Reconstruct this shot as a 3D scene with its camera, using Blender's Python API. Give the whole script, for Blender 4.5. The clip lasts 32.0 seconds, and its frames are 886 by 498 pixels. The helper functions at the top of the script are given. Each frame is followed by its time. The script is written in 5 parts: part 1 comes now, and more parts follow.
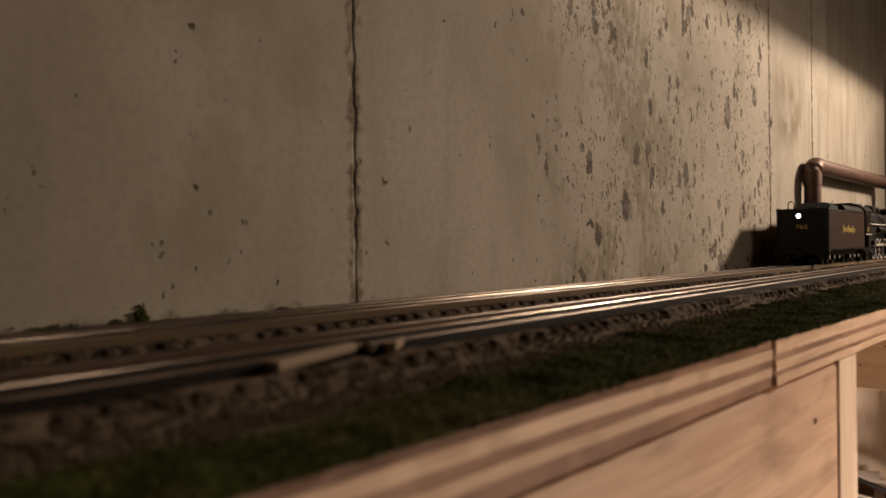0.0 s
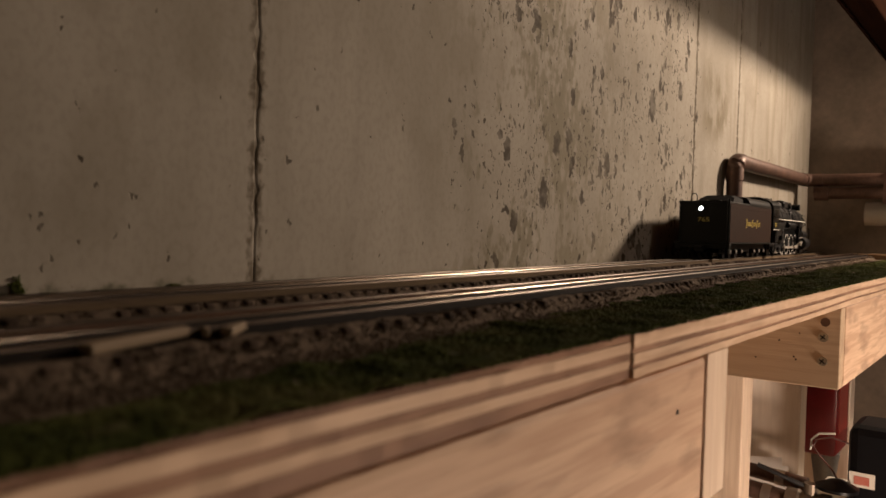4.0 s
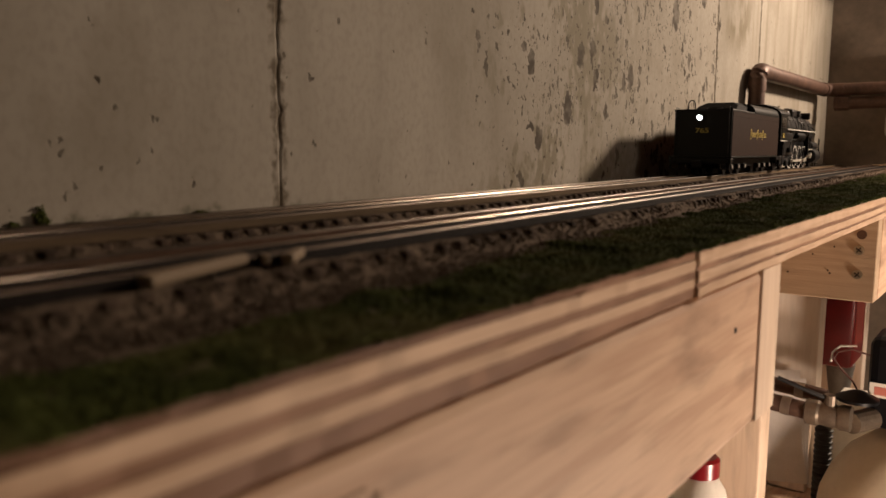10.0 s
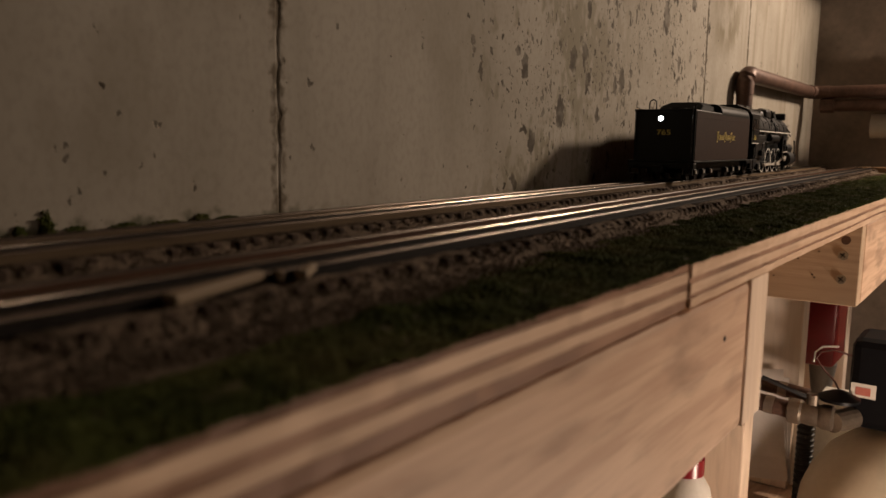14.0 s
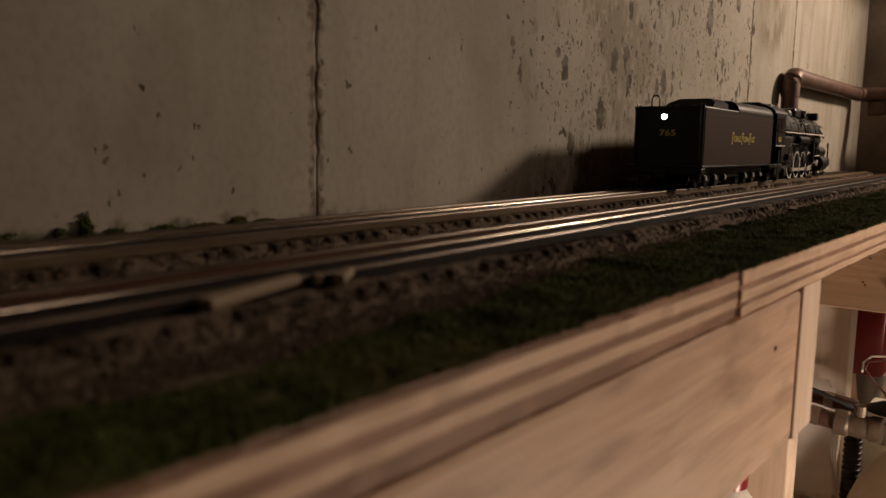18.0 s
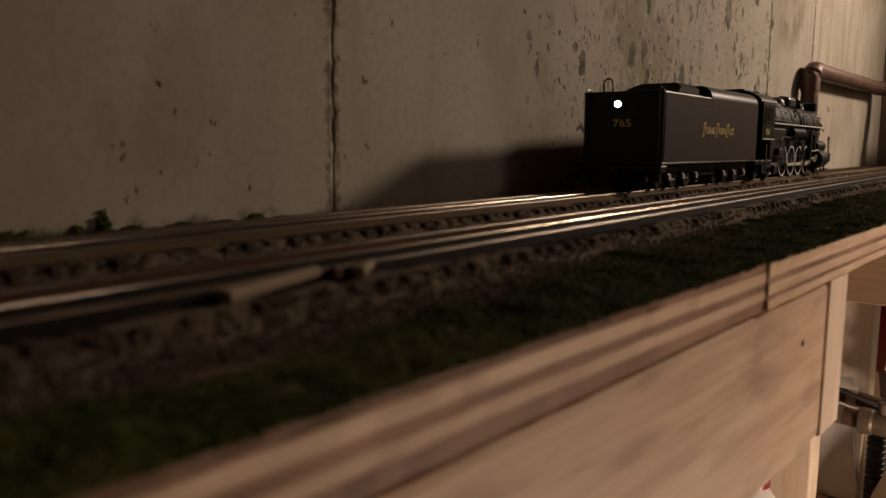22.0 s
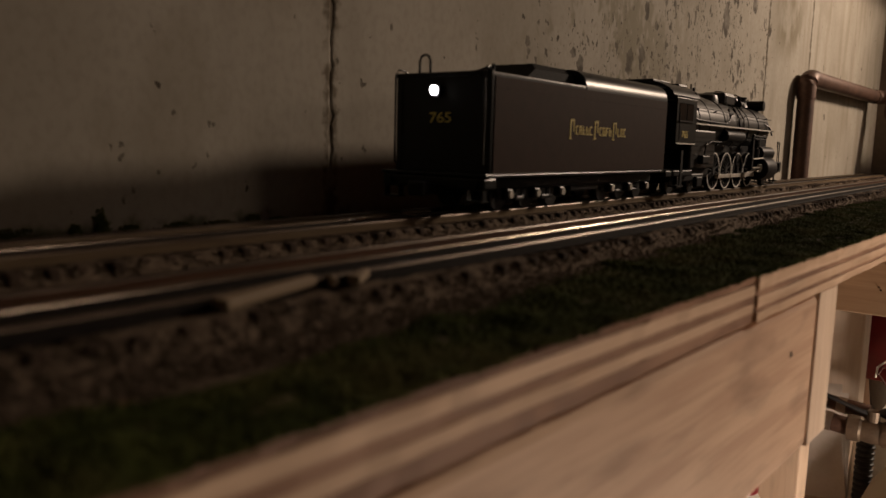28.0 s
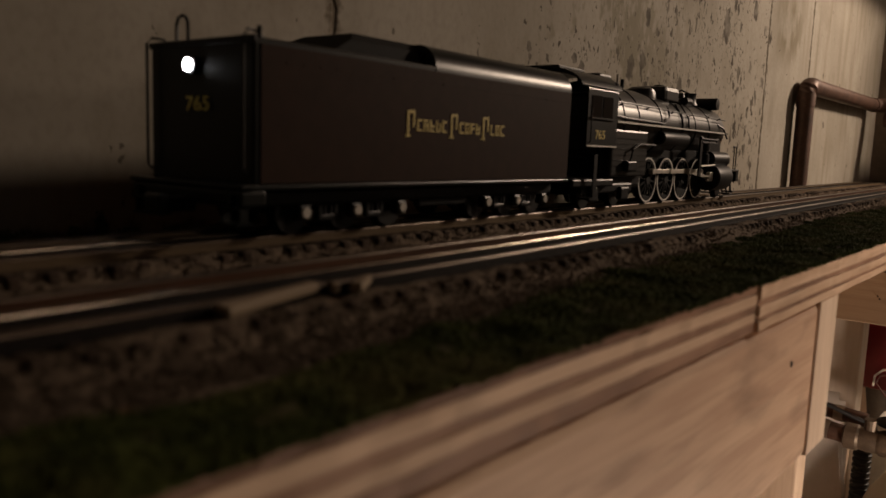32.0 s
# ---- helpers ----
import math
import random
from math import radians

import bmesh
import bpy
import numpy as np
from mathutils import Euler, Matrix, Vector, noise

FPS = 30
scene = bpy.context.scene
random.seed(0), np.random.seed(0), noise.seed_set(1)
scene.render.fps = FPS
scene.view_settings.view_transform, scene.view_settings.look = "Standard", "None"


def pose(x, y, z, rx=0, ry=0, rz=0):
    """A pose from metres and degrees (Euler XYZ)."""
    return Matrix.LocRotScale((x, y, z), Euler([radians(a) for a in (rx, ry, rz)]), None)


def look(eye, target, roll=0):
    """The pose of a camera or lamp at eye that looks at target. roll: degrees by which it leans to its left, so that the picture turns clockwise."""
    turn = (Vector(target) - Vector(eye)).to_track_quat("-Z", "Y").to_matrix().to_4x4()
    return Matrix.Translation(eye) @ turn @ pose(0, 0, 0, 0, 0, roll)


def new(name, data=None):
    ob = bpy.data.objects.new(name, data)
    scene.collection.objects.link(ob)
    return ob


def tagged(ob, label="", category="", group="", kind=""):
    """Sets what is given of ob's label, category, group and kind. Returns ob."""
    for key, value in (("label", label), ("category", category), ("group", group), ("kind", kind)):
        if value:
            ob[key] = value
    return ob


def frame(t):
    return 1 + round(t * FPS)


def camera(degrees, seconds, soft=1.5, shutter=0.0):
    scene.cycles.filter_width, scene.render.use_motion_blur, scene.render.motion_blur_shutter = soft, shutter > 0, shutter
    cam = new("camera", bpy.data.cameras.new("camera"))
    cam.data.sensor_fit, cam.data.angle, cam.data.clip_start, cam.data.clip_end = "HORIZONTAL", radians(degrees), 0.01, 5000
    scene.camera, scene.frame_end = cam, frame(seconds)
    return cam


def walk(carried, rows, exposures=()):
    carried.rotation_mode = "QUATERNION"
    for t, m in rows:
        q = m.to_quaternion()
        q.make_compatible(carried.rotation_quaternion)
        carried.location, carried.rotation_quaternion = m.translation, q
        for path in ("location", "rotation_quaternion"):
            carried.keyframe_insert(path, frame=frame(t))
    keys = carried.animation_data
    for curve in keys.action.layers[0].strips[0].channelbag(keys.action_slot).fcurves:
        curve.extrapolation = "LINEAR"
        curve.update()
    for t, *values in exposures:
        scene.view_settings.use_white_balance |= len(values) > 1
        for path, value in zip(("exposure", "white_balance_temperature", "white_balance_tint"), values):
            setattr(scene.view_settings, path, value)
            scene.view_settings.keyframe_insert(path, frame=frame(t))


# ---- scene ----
cam = camera(59.8, 32.0, soft=1.5)
cam.data.dof.use_dof, cam.data.dof.focus_distance, cam.data.dof.aperture_fstop = True, 0.80, 12.5
PATH = [
    (0, (0.105, -0.321, 1.139), (-1.213, 1.183, 1.138), -0.7),
    (0.5, (0.109, -0.322, 1.138), (-1.213, 1.179, 1.12), -0.6),
    (1, (0.117, -0.323, 1.134), (-1.182, 1.197, 1.096), -0.1),
    (1.5, (0.125, -0.324, 1.143), (-1.135, 1.229, 1.127), 1.8),
    (2, (0.131, -0.321, 1.146), (-1.099, 1.256, 1.18), 2.6),
    (2.5, (0.145, -0.311, 1.152), (-1.08, 1.27, 1.194), 3.0),
    (4.5, (0.127, -0.301, 1.135), (-1.088, 1.284, 1.028), 0.8),
    (5, (0.123, -0.298, 1.126), (-1.116, 1.265, 0.976), -0.6),
    (5.5, (0.113, -0.295, 1.122), (-1.151, 1.241, 0.914), -0.7),
    (6, (0.114, -0.298, 1.134), (-1.162, 1.224, 0.901), 0.4),
    (6.5, (0.097, -0.3, 1.141), (-1.192, 1.214, 0.927), -0.8),
    (7, (0.104, -0.304, 1.143), (-1.147, 1.244, 0.941), -0.9),
    (7.5, (0.104, -0.303, 1.144), (-1.117, 1.268, 0.938), -0.3),
    (8, (0.104, -0.302, 1.143), (-1.108, 1.274, 0.926), -0.0),
    (8.5, (0.104, -0.302, 1.143), (-1.103, 1.276, 0.912), 0.3),
    (9, (0.104, -0.302, 1.143), (-1.101, 1.276, 0.897), 0.4),
    (9.5, (0.104, -0.302, 1.143), (-1.103, 1.273, 0.891), 0.2),
    (10, (0.104, -0.3, 1.14), (-1.104, 1.273, 0.883), 0.2),
    (10.5, (0.105, -0.301, 1.143), (-1.097, 1.274, 0.873), 0.7),
    (11, (0.1, -0.301, 1.144), (-1.115, 1.263, 0.863), 0.6),
    (11.5, (0.098, -0.301, 1.143), (-1.133, 1.25, 0.863), -0.2),
    (12, (0.102, -0.306, 1.147), (-1.101, 1.266, 0.864), 0.5),
    (12.5, (0.101, -0.308, 1.148), (-1.09, 1.272, 0.852), 1.0),
    (13, (0.102, -0.308, 1.148), (-1.089, 1.271, 0.853), 1.1),
    (13.5, (0.103, -0.309, 1.148), (-1.081, 1.278, 0.865), 1.1),
    (14, (0.104, -0.31, 1.148), (-1.075, 1.283, 0.874), 0.9),
    (14.5, (0.102, -0.307, 1.144), (-1.092, 1.274, 0.87), 0.1),
    (15, (0.1, -0.306, 1.142), (-1.115, 1.259, 0.867), -0.4),
    (15.5, (0.099, -0.306, 1.145), (-1.132, 1.248, 0.878), 0.1),
    (17.5, (0.098, -0.305, 1.147), (-1.154, 1.232, 0.88), 0.9),
    (18, (0.098, -0.305, 1.147), (-1.154, 1.232, 0.882), 0.9),
    (18.5, (0.098, -0.305, 1.146), (-1.152, 1.232, 0.876), 0.9),
    (19, (0.098, -0.305, 1.146), (-1.153, 1.232, 0.875), 0.7),
    (19.5, (0.097, -0.304, 1.145), (-1.158, 1.23, 0.878), 0.6),
    (20, (0.098, -0.305, 1.146), (-1.162, 1.226, 0.883), 0.7),
    (20.5, (0.097, -0.305, 1.146), (-1.164, 1.226, 0.885), 0.9),
    (21, (0.098, -0.305, 1.147), (-1.163, 1.225, 0.884), 0.9),
    (21.5, (0.096, -0.304, 1.146), (-1.173, 1.219, 0.883), 0.7),
    (22, (0.094, -0.303, 1.144), (-1.188, 1.209, 0.879), 0.4),
    (22.5, (0.096, -0.303, 1.145), (-1.19, 1.205, 0.876), 0.4),
    (23, (0.096, -0.303, 1.144), (-1.187, 1.207, 0.87), 0.4),
    (23.5, (0.096, -0.304, 1.146), (-1.181, 1.21, 0.867), 0.8),
    (24, (0.096, -0.304, 1.146), (-1.179, 1.212, 0.873), 1.0),
    (24.5, (0.096, -0.304, 1.146), (-1.178, 1.213, 0.877), 1.0),
    (25, (0.096, -0.304, 1.147), (-1.176, 1.215, 0.878), 1.1),
    (25.5, (0.096, -0.305, 1.147), (-1.175, 1.216, 0.878), 1.1),
    (27.5, (0.096, -0.305, 1.147), (-1.178, 1.213, 0.878), 1.4),
    (28, (0.096, -0.305, 1.148), (-1.176, 1.214, 0.878), 1.5),
    (28.5, (0.097, -0.306, 1.148), (-1.171, 1.218, 0.88), 1.5),
    (29, (0.097, -0.306, 1.149), (-1.168, 1.22, 0.883), 1.7),
    (29.5, (0.097, -0.306, 1.149), (-1.17, 1.22, 0.887), 1.7),
    (30, (0.096, -0.306, 1.149), (-1.173, 1.218, 0.89), 1.7),
    (30.5, (0.096, -0.305, 1.149), (-1.175, 1.218, 0.895), 1.7),
    (31, (0.096, -0.306, 1.149), (-1.174, 1.218, 0.894), 1.7),
    (31.5, (0.097, -0.306, 1.149), (-1.173, 1.218, 0.893), 1.7),
    (32, (0.094, -0.305, 1.149), (-1.174, 1.219, 0.887), 2.1),
]

EXPOSURES = [(0.0, 0.0), (2.5, -0.05), (5.0, -0.25), (7.0, 0.0), (10.0, 0.05), (13.0, 0.05), (14.0, -0.45), (15.0, -0.5), (19.0, -0.52), (23.0, -0.64), (28.0, -0.72), (32.0, -0.84)]
walk(cam, [(t, look(eye, target, roll)) for t, eye, target, roll in PATH], EXPOSURES)

# ---- light: a bare bulb past the shelf's end and two weaker added fills ----
world = bpy.data.worlds.new("world")
scene.world = world
world.use_nodes = True
world.node_tree.nodes["Background"].inputs[0].default_value = (1.0, 0.72, 0.48, 1)
world.node_tree.nodes["Background"].inputs[1].default_value = 0.004


def lamp(name, kind, energy, colour, m):
    data = bpy.data.lights.new(name, kind)
    data.energy, data.color = energy, colour
    ob = new(name, data)
    ob.matrix_world = m
    return ob


LAMP = (0.41, 1.60, 1.72)
bulb = lamp("bare_bulb", "POINT", 95.0, (1.0, 0.765, 0.575), pose(*LAMP))
bulb.data.shadow_soft_size = 0.072
# unseen area lamp added to brighten the apron and the things below the shelf
low_fill = lamp("under_shelf_fill", "AREA", 6.6, (1.0, 0.75, 0.58), look((0.43, 0.38, 0.635), (-0.10, 0.52, 0.86)))
low_fill.data.size = 0.12
# unseen warm area lamp added as soft fill for wall, train and shelf
room = lamp("room_fill", "AREA", 3.3, (1.0, 0.76, 0.58), look((1.9, 0.8, 1.7), (0.0, 0.3, 0.95)))
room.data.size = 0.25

# ---- materials ----
MATS = {}


def mat(name, base, other=None, scale=60.0, rough=0.6, metal=0.0, bump=0.0, detail=6.0, stretch=(1, 1, 1), random_tint=0.0, coat=0.0, spec=0.5):
    """A noise-varied surface: two colours mixed by noise at two scales, with fine relief."""
    if name in MATS:
        return MATS[name]
    m = bpy.data.materials.new(name)
    m.use_nodes = True
    nt = m.node_tree
    n, l = nt.nodes, nt.links
    b = n["Principled BSDF"]
    b.inputs["Roughness"].default_value, b.inputs["Metallic"].default_value = rough, metal
    b.inputs["Specular IOR Level"].default_value = spec
    b.inputs["Coat Weight"].default_value = coat
    co = n.new("ShaderNodeTexCoord")
    mp = n.new("ShaderNodeMapping")
    mp.inputs["Scale"].default_value = stretch
    l.new(co.outputs["Object"], mp.inputs[0])
    a = n.new("ShaderNodeTexNoise")
    a.inputs["Scale"].default_value, a.inputs["Detail"].default_value = scale, detail
    c = n.new("ShaderNodeTexNoise")
    c.inputs["Scale"].default_value, c.inputs["Detail"].default_value = scale * 6.3, 3.0
    for k in (a, c):
        l.new(mp.outputs[0], k.inputs["Vector"])
    mix = n.new("ShaderNodeMath")
    mix.operation = "MULTIPLY_ADD"
    mix.inputs[1].default_value = 0.65
    l.new(a.outputs["Fac"], mix.inputs[0])
    mul = n.new("ShaderNodeMath")
    mul.operation = "MULTIPLY"
    mul.inputs[1].default_value = 0.35
    l.new(c.outputs["Fac"], mul.inputs[0])
    l.new(mul.outputs[0], mix.inputs[2])
    ramp = n.new("ShaderNodeValToRGB")
    ramp.color_ramp.elements[0].position, ramp.color_ramp.elements[1].position = 0.34, 0.66
    other = other or tuple(v * 0.75 for v in base)
    ramp.color_ramp.elements[0].color, ramp.color_ramp.elements[1].color = (*other, 1), (*base, 1)
    l.new(mix.outputs[0], ramp.inputs[0])
    out = ramp.outputs[0]
    if random_tint:
        info = n.new("ShaderNodeObjectInfo")
        hsv = n.new("ShaderNodeHueSaturation")
        rng = n.new("ShaderNodeMapRange")
        rng.inputs[3].default_value, rng.inputs[4].default_value = 1 - random_tint, 1 + random_tint
        l.new(info.outputs["Random"], rng.inputs[0])
        l.new(rng.outputs[0], hsv.inputs["Value"])
        l.new(out, hsv.inputs["Color"])
        out = hsv.outputs[0]
    l.new(out, b.inputs["Base Color"])
    if bump:
        bp = n.new("ShaderNodeBump")
        bp.inputs["Strength"].default_value, bp.inputs["Distance"].default_value = bump, 0.0015
        l.new(mix.outputs[0], bp.inputs["Height"])
        l.new(bp.outputs[0], b.inputs["Normal"])
    MATS[name] = m
    return m


def glow(name, colour, strength):
    m = bpy.data.materials.new(name)
    m.use_nodes = True
    b = m.node_tree.nodes["Principled BSDF"]
    b.inputs["Emission Color"].default_value, b.inputs["Emission Strength"].default_value = (*colour, 1), strength
    return m


def concrete():
    """Cast wall: cloudy grey-tan, bug holes drawn out downwards and a blotchy honeycombed stretch."""
    m = bpy.data.materials.new("cast_concrete")
    m.use_nodes = True
    nt = m.node_tree
    n, l = nt.nodes, nt.links
    b = n["Principled BSDF"]
    b.inputs["Roughness"].default_value, b.inputs["Specular IOR Level"].default_value = 0.85, 0.25
    geo = n.new("ShaderNodeNewGeometry")
    sep = n.new("ShaderNodeSeparateXYZ")
    l.new(geo.outputs["Position"], sep.inputs[0])

    def noise_at(scale, stretch=(1, 1, 1), detail=4.0, kind="Noise", off=0.0):
        mp = n.new("ShaderNodeMapping")
        mp.inputs["Scale"].default_value, mp.inputs["Location"].default_value = stretch, (off, off, off)
        l.new(geo.outputs["Position"], mp.inputs[0])
        t = n.new("ShaderNodeTex" + kind)
        t.inputs["Scale"].default_value = scale
        t.inputs["Detail"].default_value = detail
        l.new(mp.outputs[0], t.inputs["Vector"])
        return t.outputs[0]

    def ramp(src, lo, hi, inv=False):
        r = n.new("ShaderNodeMapRange")
        r.interpolation_type = "SMOOTHSTEP"
        r.inputs[1].default_value, r.inputs[2].default_value = lo, hi
        r.inputs[3].default_value, r.inputs[4].default_value = (1, 0) if inv else (0, 1)
        l.new(src, r.inputs[0])
        return r.outputs[0]

    def op(kind, a, c):
        k = n.new("ShaderNodeMath")
        k.operation = kind
        for i, v in enumerate((a, c)):
            if isinstance(v, (int, float)):
                k.inputs[i].default_value = v
            else:
                l.new(v, k.inputs[i])
        return k.outputs[0]

    def blend(fac, a, c):
        k = n.new("ShaderNodeMix")
        k.data_type = "RGBA"
        l.new(fac, k.inputs[0])
        for i, v in ((6, a), (7, c)):
            if isinstance(v, tuple):
                k.inputs[i].default_value = (*v, 1)
            else:
                l.new(v, k.inputs[i])
        return k.outputs[2]

    y = sep.outputs[1]
    cloud = ramp(noise_at(7.0, (1, 1, 0.8), 6.0), 0.30, 0.70)
    col = blend(cloud, (0.315, 0.285, 0.235), (0.405, 0.372, 0.318))
    streak = ramp(noise_at(34.0, (1, 1, 0.16), 5.0, off=21.0), 0.46, 0.74)
    col = blend(op("MULTIPLY", streak, 0.28), col, (0.225, 0.200, 0.155))
    fine = ramp(noise_at(210.0, (1, 1, 0.8), 5.0), 0.40, 0.72)
    col = blend(op("MULTIPLY", fine, 0.22), col, (0.20, 0.178, 0.14))
    stain = ramp(noise_at(17.0, (1, 1, 0.7), 8.0, off=11.0), 0.52, 0.70)
    col = blend(op("MULTIPLY", stain, 0.32), col, (0.215, 0.185, 0.135))
    # the honeycombed stretch of the second panel: olive blotches first, then bug holes that grow towards its far edge
    band = op("MULTIPLY", ramp(y, 0.17, 0.36), ramp(y, 0.79, 0.86, True))
    core = op("MULTIPLY", ramp(y, 0.19, 0.31), ramp(y, 0.40, 0.62, True))
    coarse = op("MULTIPLY", ramp(y, 0.25, 0.50), ramp(y, 0.80, 0.84, True))
    blotch = ramp(op("ADD", op("MULTIPLY", noise_at(20.0, (1, 1, 0.6), 7.0, off=3.1), 0.55), op("MULTIPLY", noise_at(110.0, (1, 1, 0.6), 6.0, off=4.3), 0.45)), 0.47, 0.575)
    col = blend(op("MULTIPLY", op("MULTIPLY", blotch, core), 0.62), col, (0.165, 0.145, 0.088))
    col = blend(op("MULTIPLY", op("MULTIPLY", blotch, band), 0.16), col, (0.20, 0.17, 0.115))
    # a damp patch above the pipe, and drips down the last panels
    patch = op("MULTIPLY", op("MULTIPLY", ramp(y, 0.83, 0.90), ramp(y, 0.93, 1.02, True)), op("MULTIPLY", ramp(sep.outputs[2], 1.27, 1.33), ramp(sep.outputs[2], 1.37, 1.44, True)))
    col = blend(op("MULTIPLY", patch, ramp(noise_at(26.0, (1, 1, 0.5), 7.0, off=8.8), 0.40, 0.56)), col, (0.185, 0.155, 0.10))
    drips = op("MULTIPLY", ramp(y, 0.86, 1.05), ramp(noise_at(40.0, (1, 1, 0.10), 5.0, off=31.0), 0.50, 0.66))
    col = blend(op("MULTIPLY", drips, 0.45), col, (0.215, 0.178, 0.125))

    def holes(scale, off):
        mp = n.new("ShaderNodeMapping")
        mp.inputs["Scale"].default_value, mp.inputs["Location"].default_value = (1, 1, 0.5), (off, off, off)
        warp = n.new("ShaderNodeTexNoise")
        warp.inputs["Scale"].default_value = 120.0
        l.new(geo.outputs["Position"], warp.inputs["Vector"])
        add = n.new("ShaderNodeVectorMath")
        add.operation = "MULTIPLY_ADD"
        add.inputs[1].default_value = (0.012, 0.012, 0.016)
        l.new(warp.outputs["Color"], add.inputs[0])
        l.new(geo.outputs["Position"], add.inputs[2])
        l.new(add.outputs[0], mp.inputs[0])
        v = n.new("ShaderNodeTexVoronoi")
        v.inputs["Scale"].default_value = scale
        l.new(mp.outputs[0], v.inputs["Vector"])
        white = n.new("ShaderNodeSeparateColor")
        l.new(v.outputs["Color"], white.inputs[0])
        return op("DIVIDE", v.outputs["Distance"], op("ADD", op("MULTIPLY", op("POWER", white.outputs[1], 2.0), 1.0), 0.35)), white.outputs[0]
    pits = None
    flock = op("ADD", op("MULTIPLY", ramp(noise_at(15.0, (1, 1, 0.8), 4.0, off=17.0), 0.38, 0.62), 1.1), 0.25)
    for scale, size, dens, dens_in, off, where in ((40.0, 0.36, 0.001, 0.56, 0.0, coarse), (70.0, 0.38, 0.002, 0.58, 5.0, band), (140.0, 0.38, 0.010, 0.50, 13.0, band), (280.0, 0.40, 0.030, 0.50, 9.0, band)):
        dist, pick = holes(scale, off)
        limit = op("MULTIPLY", op("ADD", op("MULTIPLY", where, dens_in), dens), flock)
        pit = op("MULTIPLY", op("MULTIPLY", ramp(dist, size * 0.80, size, True), op("LESS_THAN", pick, limit)), op("ADD", op("MULTIPLY", ramp(noise_at(60.0, off=off + 2.0), 0.35, 0.65), 0.45), 0.55))
        pits = pit if pits is None else op("MAXIMUM", pits, pit)
    col = blend(op("MULTIPLY", pits, 0.97), col, (0.050, 0.038, 0.025))
    # a few single marks
    spots = None
    for sy, sz, r in ((-0.086, 1.160, 0.0026), (-0.065, 1.156, 0.0018), (-0.062, 1.155, 0.0014), (-0.115, 1.144, 0.0018), (-0.120, 1.142, 0.0016), (-0.114, 1.117, 0.0022), (-0.109, 1.121, 0.0020),
                      (-0.095, 1.130, 0.0016), (0.075, 1.224, 0.0036), (0.052, 1.142, 0.0022), (0.050, 1.144, 0.0016), (0.031, 1.136, 0.0022), (0.027, 1.197, 0.0022), (-0.066, 1.138, 0.0014), (0.72, 1.237, 0.0060), (0.745, 1.30, 0.006)):
        dy, dz = op("SUBTRACT", y, sy), op("SUBTRACT", sep.outputs[2], sz)
        d = op("SQRT", op("ADD", op("MULTIPLY", dy, dy), op("MULTIPLY", op("MULTIPLY", dz, 0.7), op("MULTIPLY", dz, 0.7))), 0.0)
        d = op("ADD", d, op("MULTIPLY", op("SUBTRACT", noise_at(420.0), 0.5), 0.0050))
        s = ramp(d, r * 0.25, r * 0.25 + 0.0010, True)
        spots = s if spots is None else op("MAXIMUM", spots, s)
    col = blend(op("MULTIPLY", spots, 0.7), col, (0.07, 0.058, 0.042))
    # crumbs and damp along the form joints
    for sy, w in ((0.022, 0.0075), (0.828, 0.0050), (1.035, 0.0050)):
        d = op("ABSOLUTE", op("SUBTRACT", y, sy), 0.0)
        d = op("ADD", d, op("MULTIPLY", op("SUBTRACT", noise_at(140.0, detail=6.0, off=1.7), 0.5), 0.016))
        col = blend(op("MULTIPLY", op("MULTIPLY", ramp(d, 0.0015, w, True), ramp(noise_at(70.0, (1, 1, 0.6), detail=5.0, off=6.3), 0.30, 0.50)), 0.85), col, (0.105, 0.080, 0.050))
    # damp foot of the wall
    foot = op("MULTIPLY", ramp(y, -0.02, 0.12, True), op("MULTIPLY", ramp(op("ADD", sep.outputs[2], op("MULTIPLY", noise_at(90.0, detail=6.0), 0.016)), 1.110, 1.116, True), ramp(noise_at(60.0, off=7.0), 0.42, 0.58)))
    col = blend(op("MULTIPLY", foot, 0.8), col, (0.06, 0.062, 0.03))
    l.new(col, b.inputs["Base Color"])
    bp = n.new("ShaderNodeBump")
    bp.inputs["Strength"].default_value, bp.inputs["Distance"].default_value = 0.30, 0.0010
    h = op("SUBTRACT", op("MULTIPLY", fine, 0.06), op("MAXIMUM", pits, spots))
    l.new(h, bp.inputs["Height"])
    l.new(bp.outputs[0], b.inputs["Normal"])
    return m


CONCRETE = concrete()


